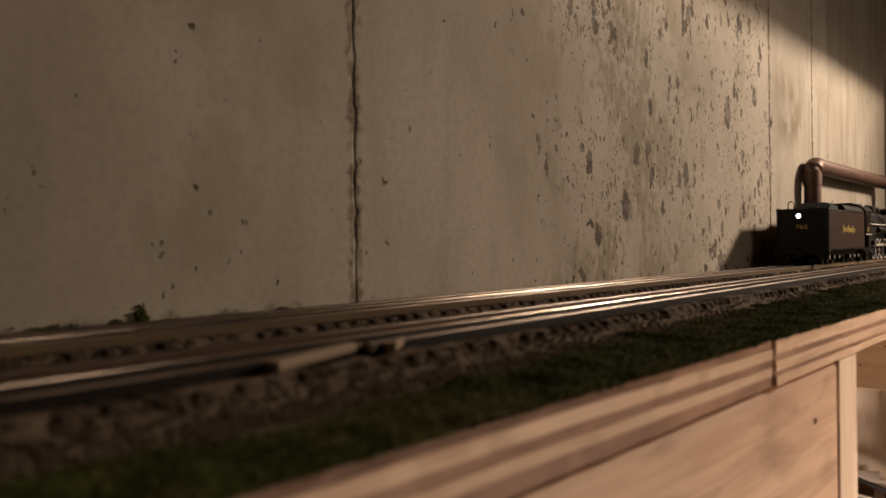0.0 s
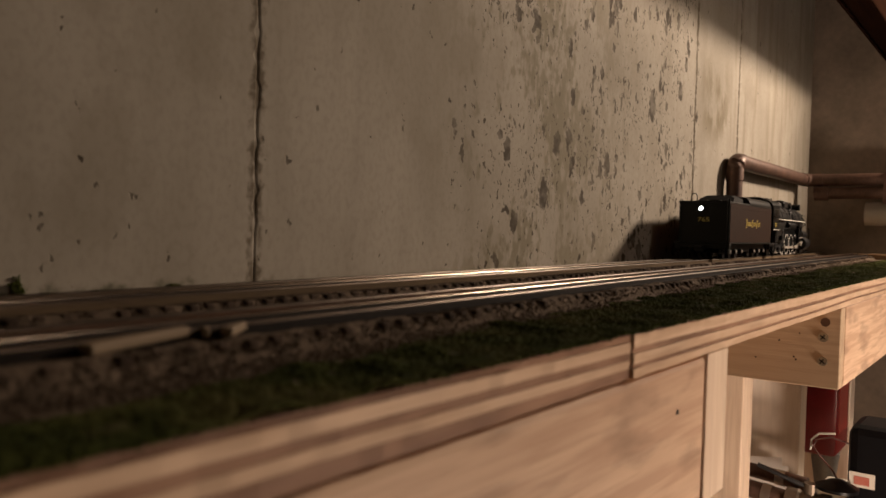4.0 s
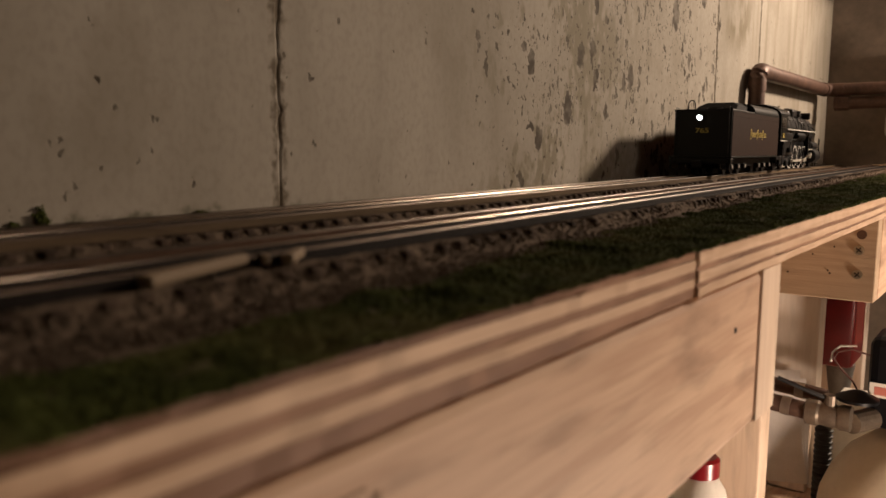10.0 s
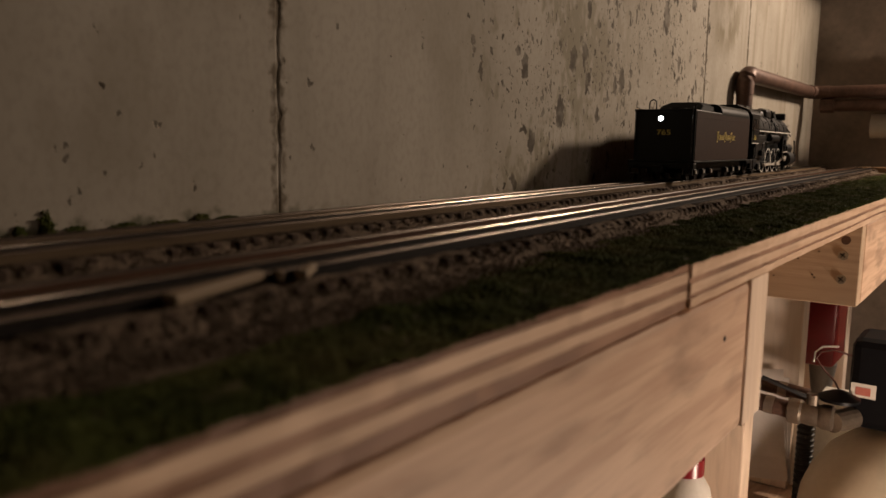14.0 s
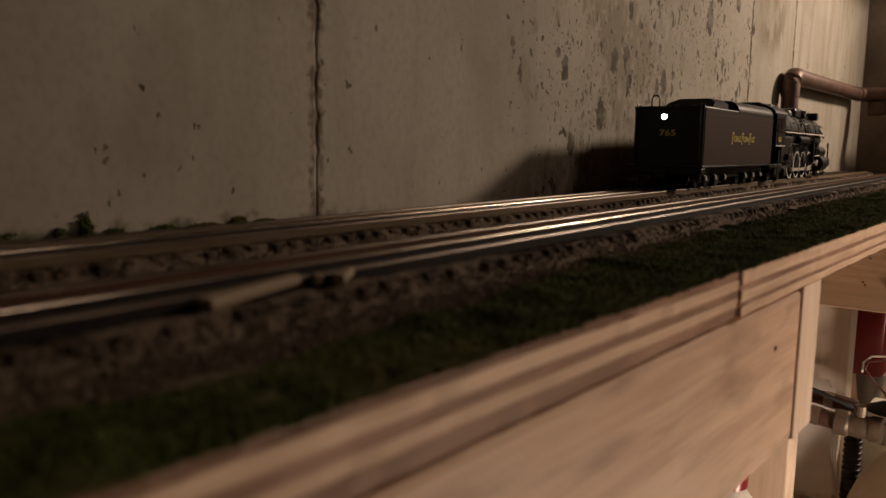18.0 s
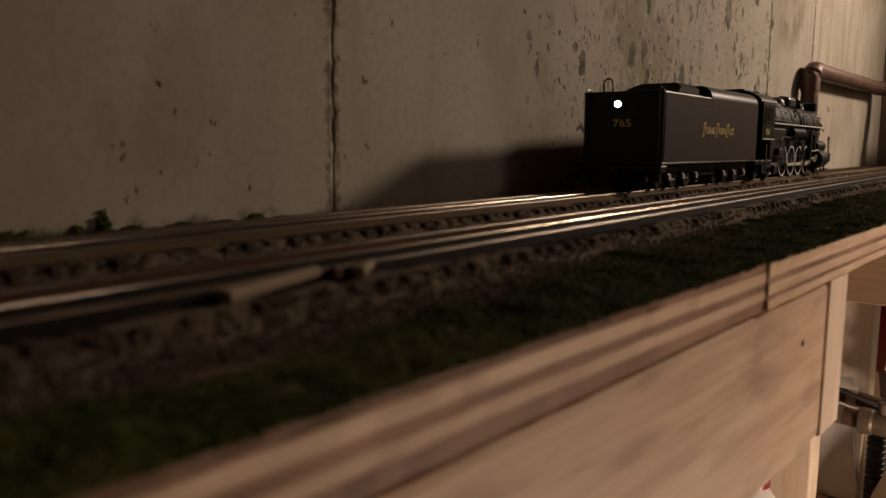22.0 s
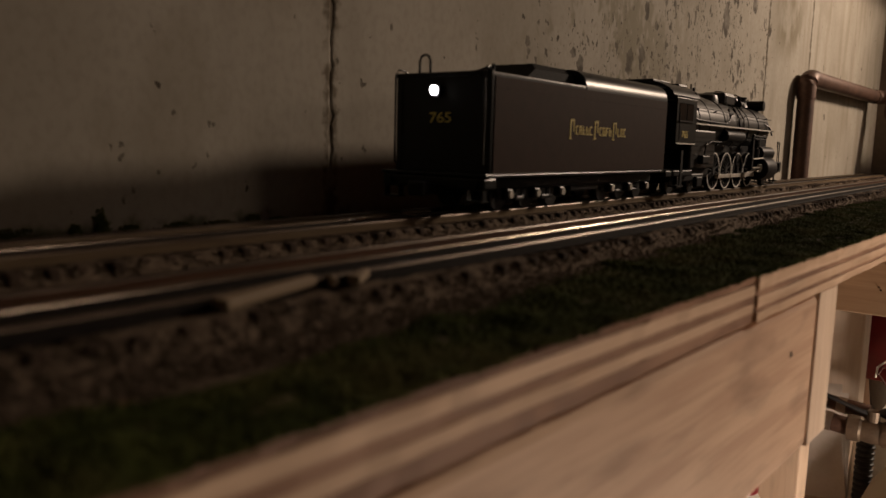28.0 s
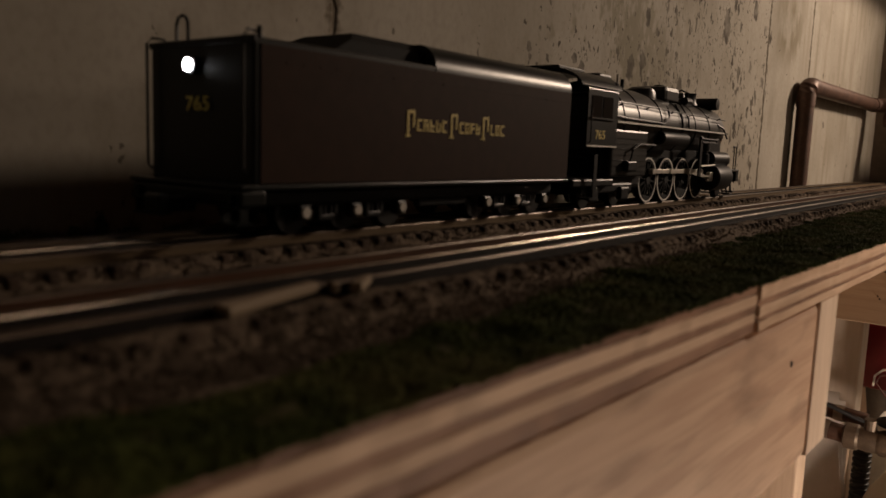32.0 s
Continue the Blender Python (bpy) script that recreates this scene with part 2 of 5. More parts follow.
def wood(name, light, dark, along="y", ring=160.0, rough=0.6, smudge=0.35, line=0.8):
    """Sawn pine or a single ply: long grain along one axis, darker growth lines, smudges and handling marks."""
    m = bpy.data.materials.new(name)
    m.use_nodes = True
    n, l = m.node_tree.nodes, m.node_tree.links
    b = n["Principled BSDF"]
    b.inputs["Roughness"].default_value, b.inputs["Specular IOR Level"].default_value = rough, 0.3
    co = n.new("ShaderNodeTexCoord")
    info = n.new("ShaderNodeObjectInfo")
    shift = n.new("ShaderNodeVectorMath")
    shift.operation = "MULTIPLY_ADD"
    shift.inputs[1].default_value = (3.0, 3.0, 3.0)
    comb = n.new("ShaderNodeCombineXYZ")
    for i in range(3):
        l.new(info.outputs["Random"], comb.inputs[i])
    l.new(comb.outputs[0], shift.inputs[0])
    l.new(co.outputs["Object"], shift.inputs[2])

    def tex(scale, ratio, detail):
        mp = n.new("ShaderNodeMapping")
        st = [1.0, 1.0, 1.0]
        st["xyz".index(along)] = ratio
        mp.inputs["Scale"].default_value = st
        l.new(shift.outputs[0], mp.inputs[0])
        t = n.new("ShaderNodeTexNoise")
        t.inputs["Scale"].default_value, t.inputs["Detail"].default_value, t.inputs["Distortion"].default_value = scale, detail, 0.12
        l.new(mp.outputs[0], t.inputs["Vector"])
        return t.outputs["Fac"]

    def span(src, lo, hi, top=1.0):
        r = n.new("ShaderNodeMapRange")
        r.inputs[1].default_value, r.inputs[2].default_value, r.inputs[4].default_value = lo, hi, top
        l.new(src, r.inputs[0])
        return r.outputs[0]

    def blend(fac, one, two):
        k = n.new("ShaderNodeMix")
        k.data_type = "RGBA"
        l.new(fac, k.inputs[0])
        for i, v in ((6, one), (7, two)):
            if isinstance(v, tuple):
                k.inputs[i].default_value = (*v, 1)
            else:
                l.new(v, k.inputs[i])
        return k.outputs[2]

    broad, lines, fibre, blot = tex(ring * 0.4, 0.12, 4.0), tex(ring * 2.2, 0.06, 5.0), tex(ring * 9, 0.04, 2.0), tex(60.0, 0.22, 8.0)
    col = blend(span(broad, 0.36, 0.64), light, tuple(0.4 * p + 0.6 * q for p, q in zip(light, dark)))
    col = blend(span(lines, 0.46, 0.60, line), col, dark)
    col = blend(span(fibre, 0.45, 0.75, 0.35), col, dark)
    col = blend(span(blot, 0.52, 0.66, smudge), col, tuple(v * 0.6 for v in dark))
    l.new(col, b.inputs["Base Color"])
    bp = n.new("ShaderNodeBump")
    bp.inputs["Strength"].default_value, bp.inputs["Distance"].default_value = 0.35, 0.0006
    bp.invert = True
    l.new(fibre, bp.inputs["Height"])
    l.new(bp.outputs[0], b.inputs["Normal"])
    return m


PINE = wood("pine", (0.68, 0.49, 0.345), (0.46, 0.295, 0.195), "y", 75, 0.6, 0.65, 0.78)
PINE_X = wood("pine_across", (0.52, 0.39, 0.265), (0.42, 0.30, 0.20), "x", 90)
PINE_UP = wood("pine_upright", (0.72, 0.58, 0.45), (0.62, 0.48, 0.36), "z", 90)
# whitish leg wood, lightened further in place of lamp light that misses it
LEG = wood("pale_upright", (0.84, 0.74, 0.64), (0.76, 0.65, 0.54), "z", 90, 0.6, 0.2)
PLY_LIGHT = wood("ply_pale", (0.68, 0.50, 0.355), (0.50, 0.34, 0.225), "y", 110)
PLY_DARK = wood("ply_dark", (0.37, 0.215, 0.135), (0.20, 0.105, 0.062), "y", 110)
# beam wood near black and without sheen: its shade is put into the colour
BEAM = wood("beam_shade_toned", (0.022, 0.010, 0.006), (0.013, 0.0065, 0.0045), "y", 60, 1.0)
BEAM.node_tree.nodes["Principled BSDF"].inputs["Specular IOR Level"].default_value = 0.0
DARKWOOD = wood("old_joist", (0.16, 0.085, 0.05), (0.10, 0.055, 0.035), "y", 60)
BLACK = mat("black_enamel", (0.0085, 0.0088, 0.0095), (0.0055, 0.0060, 0.0065), 300, 0.40, 0, 0.05, spec=0.22)
SATIN = mat("satin_black", (0.0065, 0.0080, 0.0072), (0.0045, 0.0058, 0.0052), 300, 0.33, 0, 0.05, spec=0.26)
BOILER = mat("boiler_grey_black", (0.030, 0.029, 0.028), (0.019, 0.0185, 0.018), 200, 0.34, 0.15, 0.05, spec=0.35)
SILVER = mat("bright_steel", (0.60, 0.56, 0.50), (0.46, 0.43, 0.38), 300, 0.36, 0.25)
RAIL = mat("rail_steel", (0.105, 0.080, 0.060), (0.050, 0.037, 0.028), 120, 0.32, 0.85, 0.05, stretch=(1, 0.1, 1))
RAIL_BRIGHT = mat("rail_worn_bright", (0.33, 0.28, 0.23), (0.15, 0.12, 0.092), 120, 0.22, 1.0, 0.05, stretch=(1, 0.1, 1))
RAIL_SIDE = mat("rail_rust", (0.090, 0.043, 0.024), (0.048, 0.023, 0.014), 150, 0.8, 0.0, 0.1, stretch=(1, 0.08, 1), spec=0.08)
RAIL_TAN = mat("rail_dusty", (0.15, 0.110, 0.068), (0.085, 0.060, 0.038), 150, 0.8, 0.0, 0.1, stretch=(1, 0.08, 1), spec=0.08)
RAIL_MID = mat("rail_black", (0.022, 0.018, 0.016), (0.013, 0.011, 0.010), 150, 0.7, 0.0, 0.05, spec=0.08)
TIE = mat("tie_wood", (0.085, 0.060, 0.044), (0.042, 0.030, 0.023), 200, 0.85, 0, 0.3, random_tint=0.35, spec=0.08)
BALLAST = mat("ballast", (0.185, 0.143, 0.107), (0.080, 0.060, 0.044), 420, 0.95, 0, 0.8, spec=0.08)


def turf():
    """Ground foam: deep greens with yellowed and bare tan patches."""
    m = mat("turf", (0.078, 0.092, 0.024), (0.027, 0.037, 0.009), 110, 0.95, 0, 0.6, spec=0.1)
    n, l = m.node_tree.nodes, m.node_tree.links
    b = n["Principled BSDF"]
    src = b.inputs["Base Color"].links[0].from_socket
    geo = n.new("ShaderNodeNewGeometry")
    big = n.new("ShaderNodeTexNoise")
    big.inputs["Scale"].default_value, big.inputs["Detail"].default_value = 26.0, 6.0
    l.new(geo.outputs["Position"], big.inputs["Vector"])
    fac = n.new("ShaderNodeMapRange")
    fac.inputs[1].default_value, fac.inputs[2].default_value, fac.inputs[4].default_value = 0.50, 0.72, 0.5
    l.new(big.outputs["Fac"], fac.inputs[0])
    mx = n.new("ShaderNodeMix")
    mx.data_type = "RGBA"
    mx.inputs[7].default_value = (0.17, 0.145, 0.062, 1)
    l.new(fac.outputs[0], mx.inputs[0])
    l.new(src, mx.inputs[6])
    l.new(mx.outputs[2], b.inputs["Base Color"])
    return m


TURF = turf()
COPPER = mat("dull_copper", (0.155, 0.088, 0.064), (0.070, 0.041, 0.031), 45, 0.5, 0.3, 0.1)
YELLOW = mat("yellow_paint", (0.58, 0.45, 0.10), (0.48, 0.37, 0.08), 300, 0.5)
WHITE = mat("white_paint", (0.75, 0.72, 0.66), (0.62, 0.59, 0.53), 200, 0.5)
# end walls' concrete: browner and darker, with their shade put into the colour
END_CONCRETE = mat("shade_toned_concrete", (0.27, 0.215, 0.165), (0.17, 0.136, 0.105), 14, 0.85, 0, 0.3)
CONCRETE_FLOOR = mat("floor_concrete", (0.34, 0.31, 0.27), (0.25, 0.22, 0.19), 8, 0.8, 0, 0.2)


# ---- building helpers ----
def part(name, bm, material, parent=None, label="", smooth=False):
    me = bpy.data.meshes.new(name)
    bm.to_mesh(me)
    bm.free()
    if smooth:
        me.shade_smooth()
        me.set_sharp_from_angle(angle=radians(35))
    me.materials.append(material)
    ob = new(name, me)
    if parent is not None:
        ob.parent = parent
    if label:
        ob["label"] = label
    return ob


def thing(name, label, category, m=None, group="", kind=""):
    ob = tagged(new(name), label, category, group, kind)
    if m is not None:
        ob.matrix_world = m
    return ob


def box(bm, x0, x1, y0, y1, z0, z1, bevel=0.0, m=None):
    got = bmesh.ops.create_cube(bm, size=1.0)["verts"]
    for v in got:
        v.co = Vector((x0 + (v.co.x + 0.5) * (x1 - x0), y0 + (v.co.y + 0.5) * (y1 - y0), z0 + (v.co.z + 0.5) * (z1 - z0)))
    if bevel:
        edges = {e for v in got for e in v.link_edges}
        got = bmesh.ops.bevel(bm, geom=list(edges), offset=bevel, segments=2, affect="EDGES", profile=0.5)["verts"]
    if m is not None:
        bmesh.ops.transform(bm, matrix=m, verts=list(got))
    return bm


def boxed(*a, **k):
    return box(bmesh.new(), *a, **k)


def tube(bm, p, q, r, r2=None, seg=16, caps=True):
    """A round bar from p to q."""
    p, q = Vector(p), Vector(q)
    d = q - p
    m = Matrix.Translation((p + q) / 2) @ d.to_track_quat("Z", "Y").to_matrix().to_4x4()
    bmesh.ops.create_cone(bm, cap_ends=caps, segments=seg, radius1=r, radius2=r if r2 is None else r2, depth=d.length, matrix=m)
    return bm


def bar(*a, **k):
    return tube(bmesh.new(), *a, **k)


def bent(bm, points, r, seg=10):
    """A round wire or pipe swept along points."""
    pts = [Vector(p) for p in points]
    rings = []
    up = Vector((0.123, 0.456, 0.881)).normalized()
    for i, p in enumerate(pts):
        d = (pts[min(i + 1, len(pts) - 1)] - pts[max(i - 1, 0)]).normalized()
        a = d.cross(up).normalized()
        c = d.cross(a)
        rings.append([bm.verts.new(p + r * (a * math.cos(2 * math.pi * k / seg) + c * math.sin(2 * math.pi * k / seg))) for k in range(seg)])
    for u, v in zip(rings, rings[1:]):
        for k in range(seg):
            bm.faces.new((u[k], u[(k + 1) % seg], v[(k + 1) % seg], v[k]))
    bm.faces.new(rings[0])
    bm.faces.new(reversed(rings[-1]))
    bmesh.ops.recalc_face_normals(bm, faces=bm.faces[:])
    return bm


def prism(bm, outline, y0, y1):
    """An outline in x, z pushed along y."""
    a = [bm.verts.new((x, y0, z)) for x, z in outline]
    c = [bm.verts.new((x, y1, z)) for x, z in outline]
    n = len(outline)
    bm.faces.new(a)
    bm.faces.new(c[::-1])
    for i in range(n):
        bm.faces.new((a[i], c[i], c[(i + 1) % n], a[(i + 1) % n]))
    bmesh.ops.recalc_face_normals(bm, faces=bm.faces[:])
    return bm


def turned(outline, seg=32, m=None):
    """A body of revolution about z from (radius, height) pairs."""
    bm = bmesh.new()
    rings = [[bm.verts.new((max(r, 1e-5) * math.cos(2 * math.pi * k / seg), max(r, 1e-5) * math.sin(2 * math.pi * k / seg), z)) for k in range(seg)] for r, z in outline]
    for u, v in zip(rings, rings[1:]):
        for k in range(seg):
            bm.faces.new((u[k], u[(k + 1) % seg], v[(k + 1) % seg], v[k]))
    bm.faces.new(rings[0][::-1])
    bm.faces.new(rings[-1])
    if m is not None:
        bmesh.ops.transform(bm, matrix=m, verts=bm.verts[:])
    return bm


# ---- the basement ----
WALL, END = -0.272, 1.56
SEAMS = (-1.0, 0.022, 0.828, 1.035, END)
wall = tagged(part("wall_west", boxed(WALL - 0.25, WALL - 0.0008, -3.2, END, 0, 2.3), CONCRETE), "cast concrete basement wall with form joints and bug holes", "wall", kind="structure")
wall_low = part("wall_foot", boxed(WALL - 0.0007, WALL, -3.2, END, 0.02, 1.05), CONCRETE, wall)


def panel(y0, y1, seed):
    """One form panel's face: a slab with crumbled upright edges."""
    rnd = random.Random(seed)
    bm = bmesh.new()
    zs = np.linspace(1.05, 2.28, 240)
    rows = []
    for z in zs:
        j0, j1 = rnd.random() ** 5 * 0.003, rnd.random() ** 5 * 0.003
        f = [(WALL - 0.0007, y0 + 0.0001 + j0), (WALL - 0.0004, y0 + 0.0004 + j0), (WALL, y0 + 0.0016 + j0), (WALL, y1 - 0.0016 - j1), (WALL - 0.0004, y1 - 0.0004 - j1), (WALL - 0.0007, y1 - 0.0001 - j1)]
        rows.append([bm.verts.new((x, y, z)) for x, y in f])
    for a, c in zip(rows, rows[1:]):
        for i in range(5):
            bm.faces.new((a[i], a[i + 1], c[i + 1], c[i]))
    bmesh.ops.recalc_face_normals(bm, faces=bm.faces[:])
    for f in bm.faces:
        if f.normal.x < -0.5:
            f.normal_flip()
    return bm


for i, (a, c) in enumerate(zip((-3.2,) + SEAMS[:-1], SEAMS)):
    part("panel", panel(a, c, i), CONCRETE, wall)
# the unseen length past the corner is added, to block the bulb's light
tagged(part("wall_stub", boxed(WALL - 0.25, 0.29, END, END + 0.20, 0, 2.3), END_CONCRETE), "cast concrete return wall at the shelf's end, lengthened out of view to block light", "wall", kind="structure")
NORTH = 4.2
tagged(part("wall_recess", boxed(WALL - 0.25, WALL, END + 0.20, NORTH, 0, 2.3), END_CONCRETE), "plain concrete basement wall", "wall", kind="structure")
tagged(part("wall_north", boxed(WALL - 0.25, 5.25, NORTH, NORTH + 0.25, 0, 2.3), END_CONCRETE), "plain concrete basement wall", "wall", kind="structure")
tagged(part("wall_south", boxed(WALL - 0.25, 5.0, -3.45, -3.2, 0, 2.3), CONCRETE), "plain concrete basement wall", "wall", kind="structure")
tagged(part("wall_east", boxed(5.0, 5.25, -3.45, NORTH, 0, 2.3), CONCRETE), "plain concrete basement wall", "wall", kind="structure")
tagged(part("floor", boxed(WALL - 0.25, 5.25, -3.45, NORTH + 0.25, -0.1, 0), CONCRETE_FLOOR), "grey concrete basement floor", "floor", kind="structure")
bm = boxed(WALL - 0.25, 5.25, -3.45, NORTH + 0.25, 2.3, 2.32)
for i in range(18):
    box(bm, WALL, 5.0, -3.1 + 0.41 * i, -3.06 + 0.41 * i, 2.09, 2.3)
tagged(part("ceiling", bm, DARKWOOD), "dark open joists and floor boards", "ceiling", kind="structure")

# ---- the shelf that carries the tracks ----
TOP, UNDER = 1.10, 1.08174


def ply_board(y0, y1, seed, cuts, dark, proud=0.0):
    """A plywood strip with its uneven plies showing along the edge: cuts from the bottom up, dark for the brown plies."""
    rnd = random.Random(seed)
    t = thing("plywood_top", "rough-sawn plywood strip with bare layered edge", "shelf", group="plywood strips of the shelf")
    for i, (a, c) in enumerate(zip(cuts, cuts[1:])):
        z0, z1 = UNDER + a * (TOP - UNDER), UNDER + c * (TOP - UNDER)
        bm = bmesh.new()
        n = int((y1 - y0) / 0.008)
        front = [((rnd.random() - 0.5) * 0.0007 - (0.0004 if i in dark else 0.0)) for _ in range(n + 1)]
        drift = [0.0009 * noise.noise((seed * 3.0 + y0 + (y1 - y0) * k / n * 5.0, 7.7, 0)) for k in range(n + 1)]
        lo, hi = (0.0 if i == 0 else 1.0), (0.0 if c == 1.0 else 1.0)
        ring = []
        for k in range(n + 1):
            y = y0 + (y1 - y0) * k / n
            ring.append([bm.verts.new(p) for p in ((WALL + 0.002, y, z0), (front[k] + proud, y, z0 + 0.00005 + lo * drift[k]), (front[k] + proud, y, z1 - 0.00005 + hi * drift[k]), (WALL + 0.002, y, z1))])
        for u, v in zip(ring, ring[1:]):
            for q in range(4):
                bm.faces.new((u[q], u[(q + 1) % 4], v[(q + 1) % 4], v[q]))
        bm.faces.new(ring[0])
        bm.faces.new(ring[-1][::-1])
        bmesh.ops.recalc_face_normals(bm, faces=bm.faces[:])
        part("ply", bm, PLY_DARK if i in dark else PLY_LIGHT, t)
    return t


ply_board(-1.6, -0.0010, 1, (0, 0.25, 0.45, 0.62, 0.85, 1.0), (0, 2, 4))
ply_board(0.0010, END - 0.005, 2, (0, 0.22, 0.32, 0.56, 0.70, 1.0), (1, 3), 0.0007)

apron = thing("apron_board", "pale pine board under the shelf edge, stamped and stained", "board")
part("board", boxed(-0.020, -0.0002, -1.6, 0.0955, 1.0035, 1.0806, 0.0030), PINE, apron)
cleat = tagged(part("cleat", boxed(-0.019, 0.0004, 0.0958, 0.1290, 1.0030, 1.0812, 0.0005), PINE_UP), "pale planed wooden cleat closing the apron's end", "board")
tagged(part("cross_board", boxed(WALL + 0.003, 0.0004, 0.445, 0.464, 1.0092, 1.0812, 0.0008), PINE_X), "pine cross board under the shelf, screwed at its end", "board")
apron2 = thing("apron_board", "pale pine board under the shelf edge", "board")
part("board", boxed(-0.019, 0.0010, 0.4645, END - 0.01, 1.0095, 1.0812, 0.0008), PINE, apron2)

# ground cover
rnd = random.Random(7)
NEAR, FAR, RAILTOP, SKEW = -0.0850, -0.1745, 1.112, 0.045  # where the tracks cross y = 0, and how they lean towards the wall


def edge_of_turf(y):
    return -0.053 + 0.008 * noise.noise((y * 9, 0.3, 0)) + 0.006 * noise.noise((y * 40, 1.3, 0)) - 0.06 * max(0.0, y) + 0.035 * max(0.0, y - 0.4) + 0.11 * min(0.2, max(0.0, -y))


bm = bmesh.new()
ny, nx = 760, 110
grid = []
for j in range(ny + 1):
    y = -1.0 + (END - 0.01 + 1.0) * j / ny
    row = []
    for i in range(nx + 1):
        x = WALL + 0.002 + (0 - WALL - 0.004) * i / nx
        under = min(1.0, max(0.0, (0.0310 - min(abs(x + SKEW * y - NEAR), abs(x + SKEW * y - FAR))) / 0.0070))
        z = TOP + 0.0008 + 0.0065 * under + 0.0015 * noise.noise((x * 160, y * 160, 0.5)) * (1 - 0.4 * under) + 0.0011 * noise.noise((x * 40, y * 45, 3.5)) * under
        d = min(abs(x + SKEW * y - NEAR), abs(x + SKEW * y - FAR))
        z += 0.0014 * math.exp(-((d - 0.0265) / 0.0055) ** 2) * (0.65 + 0.7 * noise.noise((x * 90, y * 70, 6.5)))
        row.append(bm.verts.new((x, y, z)))
    grid.append(row)
for a, c in zip(grid, grid[1:]):
    for i in range(nx):
        bm.faces.new((a[i], a[i + 1], c[i + 1], c[i]))
tagged(part("ballast_bed", bm, BALLAST, smooth=True), "tan-grey ballast bed spread over the plywood", "ballast", kind="structure")


def scatter(name, label, category, material, count, where, size, flat, seed):
    """Many small irregular grains in one mesh."""
    rnd = np.random.RandomState(seed)
    base = np.array([(1, 0, -0.6), (-0.5, 0.87, -0.6), (-0.5, -0.87, -0.6), (0.45, 0.5, 0.5), (-0.6, 0.05, 0.6), (0.3, -0.6, 0.55)])
    tri = np.array([(0, 3, 1), (1, 4, 2), (2, 5, 0), (0, 5, 3), (1, 3, 4), (2, 4, 5), (3, 5, 4), (0, 1, 2)])
    pts = where(rnd, count)
    m = len(pts)
    s = size * (0.55 + 0.9 * rnd.rand(m))
    ang = rnd.rand(m) * 6.283
    v = base[None] * (1 + 0.7 * (rnd.rand(m, 6, 3) - 0.5))
    c, q = np.cos(ang)[:, None], np.sin(ang)[:, None]
    v = np.stack([v[..., 0] * c - v[..., 1] * q, v[..., 0] * q + v[..., 1] * c, v[..., 2] * flat], -1) * s[:, None, None] + pts[:, None]
    f = (tri[None] + (np.arange(m) * 6)[:, None, None]).reshape(-1, 3)
    me = bpy.data.meshes.new(name)
    me.from_pydata(v.reshape(-1, 3).tolist(), [], f.tolist())
    me.materials.append(material)
    return tagged(new(name, me), label, category, kind="stuff")


def on_turf(r, n):
    y = -0.34 + 1.85 * r.rand(n) ** 1.3
    e = np.array([edge_of_turf(v) for v in y])
    x = e + (0.0015 - e) * r.rand(n)
    lump = np.array([max(0.0, noise.noise((a * 55, b * 55, 2.0))) for a, b in zip(x, y)])
    return np.stack([x, y, TOP + 0.0006 + 0.0030 * lump + 0.0012 * r.rand(n)], -1)


def on_bed(r, n):
    y = -0.36 + 1.7 * r.rand(n) ** 1.4
    x = WALL + 0.004 + (-0.035 - WALL) * r.rand(n) ** 0.75
    keep = x < np.array([edge_of_turf(v) for v in y]) + 0.006
    x, y = x[keep], y[keep]
    d = np.minimum(abs(x + SKEW * y - NEAR), abs(x + SKEW * y - FAR))
    return np.stack([x, y, TOP + 0.0014 + 0.0050 * np.clip((0.0310 - d) / 0.0070, 0, 1) + 0.0014 * np.exp(-((d - 0.0265) / 0.0055) ** 2) + 0.0008 * r.rand(len(x)) * (d > 0.019)], -1)


scatter("turf", "dark green ground foam along the shelf edge", "grass", TURF, 170000, on_turf, 0.0006, 0.9, 3)
scatter("gravel", "loose tan-grey ballast grains", "gravel", BALLAST, 110000, on_bed, 0.00062, 0.8, 4)

# ---- tracks ----

def track(x, label, side):
    t = thing("track", label, "railway track", pose(x, 0, 0, 0, 0, math.degrees(math.atan(SKEW))), group="two model railway tracks")
    bm = bmesh.new()
    for off, head, web in ((-0.0159, RAIL, side), (0.0, RAIL_BRIGHT, RAIL_MID), (0.0159, RAIL, RAIL_MID if side is RAIL_SIDE else side)):
        w = 0.0014
        bm = prism(bmesh.new(), [(off - 0.0022, 1.1079), (off + 0.0022, 1.1079), (off + 0.0022, 1.1083), (off + w * 0.6, 1.1087), (off + w * 0.6, 1.1100), (off + 0.0008, 1.1106),
                                 (off + 0.0008, 1.1112), (off - 0.0008, 1.1112), (off - 0.0008, 1.1106), (off - w * 0.6, 1.1100), (off - w * 0.6, 1.1087), (off - 0.0022, 1.1083)], -1.1, END - 0.05)
        rail = part("rail", bm, web, t)
        crown = [(off + 0.0011 * math.cos(a), RAILTOP - 0.0011 + 0.0011 * math.sin(a)) for a in np.linspace(0, math.pi, 11)]
        part("rail_head", prism(bmesh.new(), crown, -1.1, END - 0.05), head, rail, smooth=True)
    return t


TRACKS = [track(NEAR, "three-rail model track with dark middle rail, brown ties", RAIL_SIDE), track(FAR, "three-rail model track beside the wall, brown ties", RAIL_TAN)]


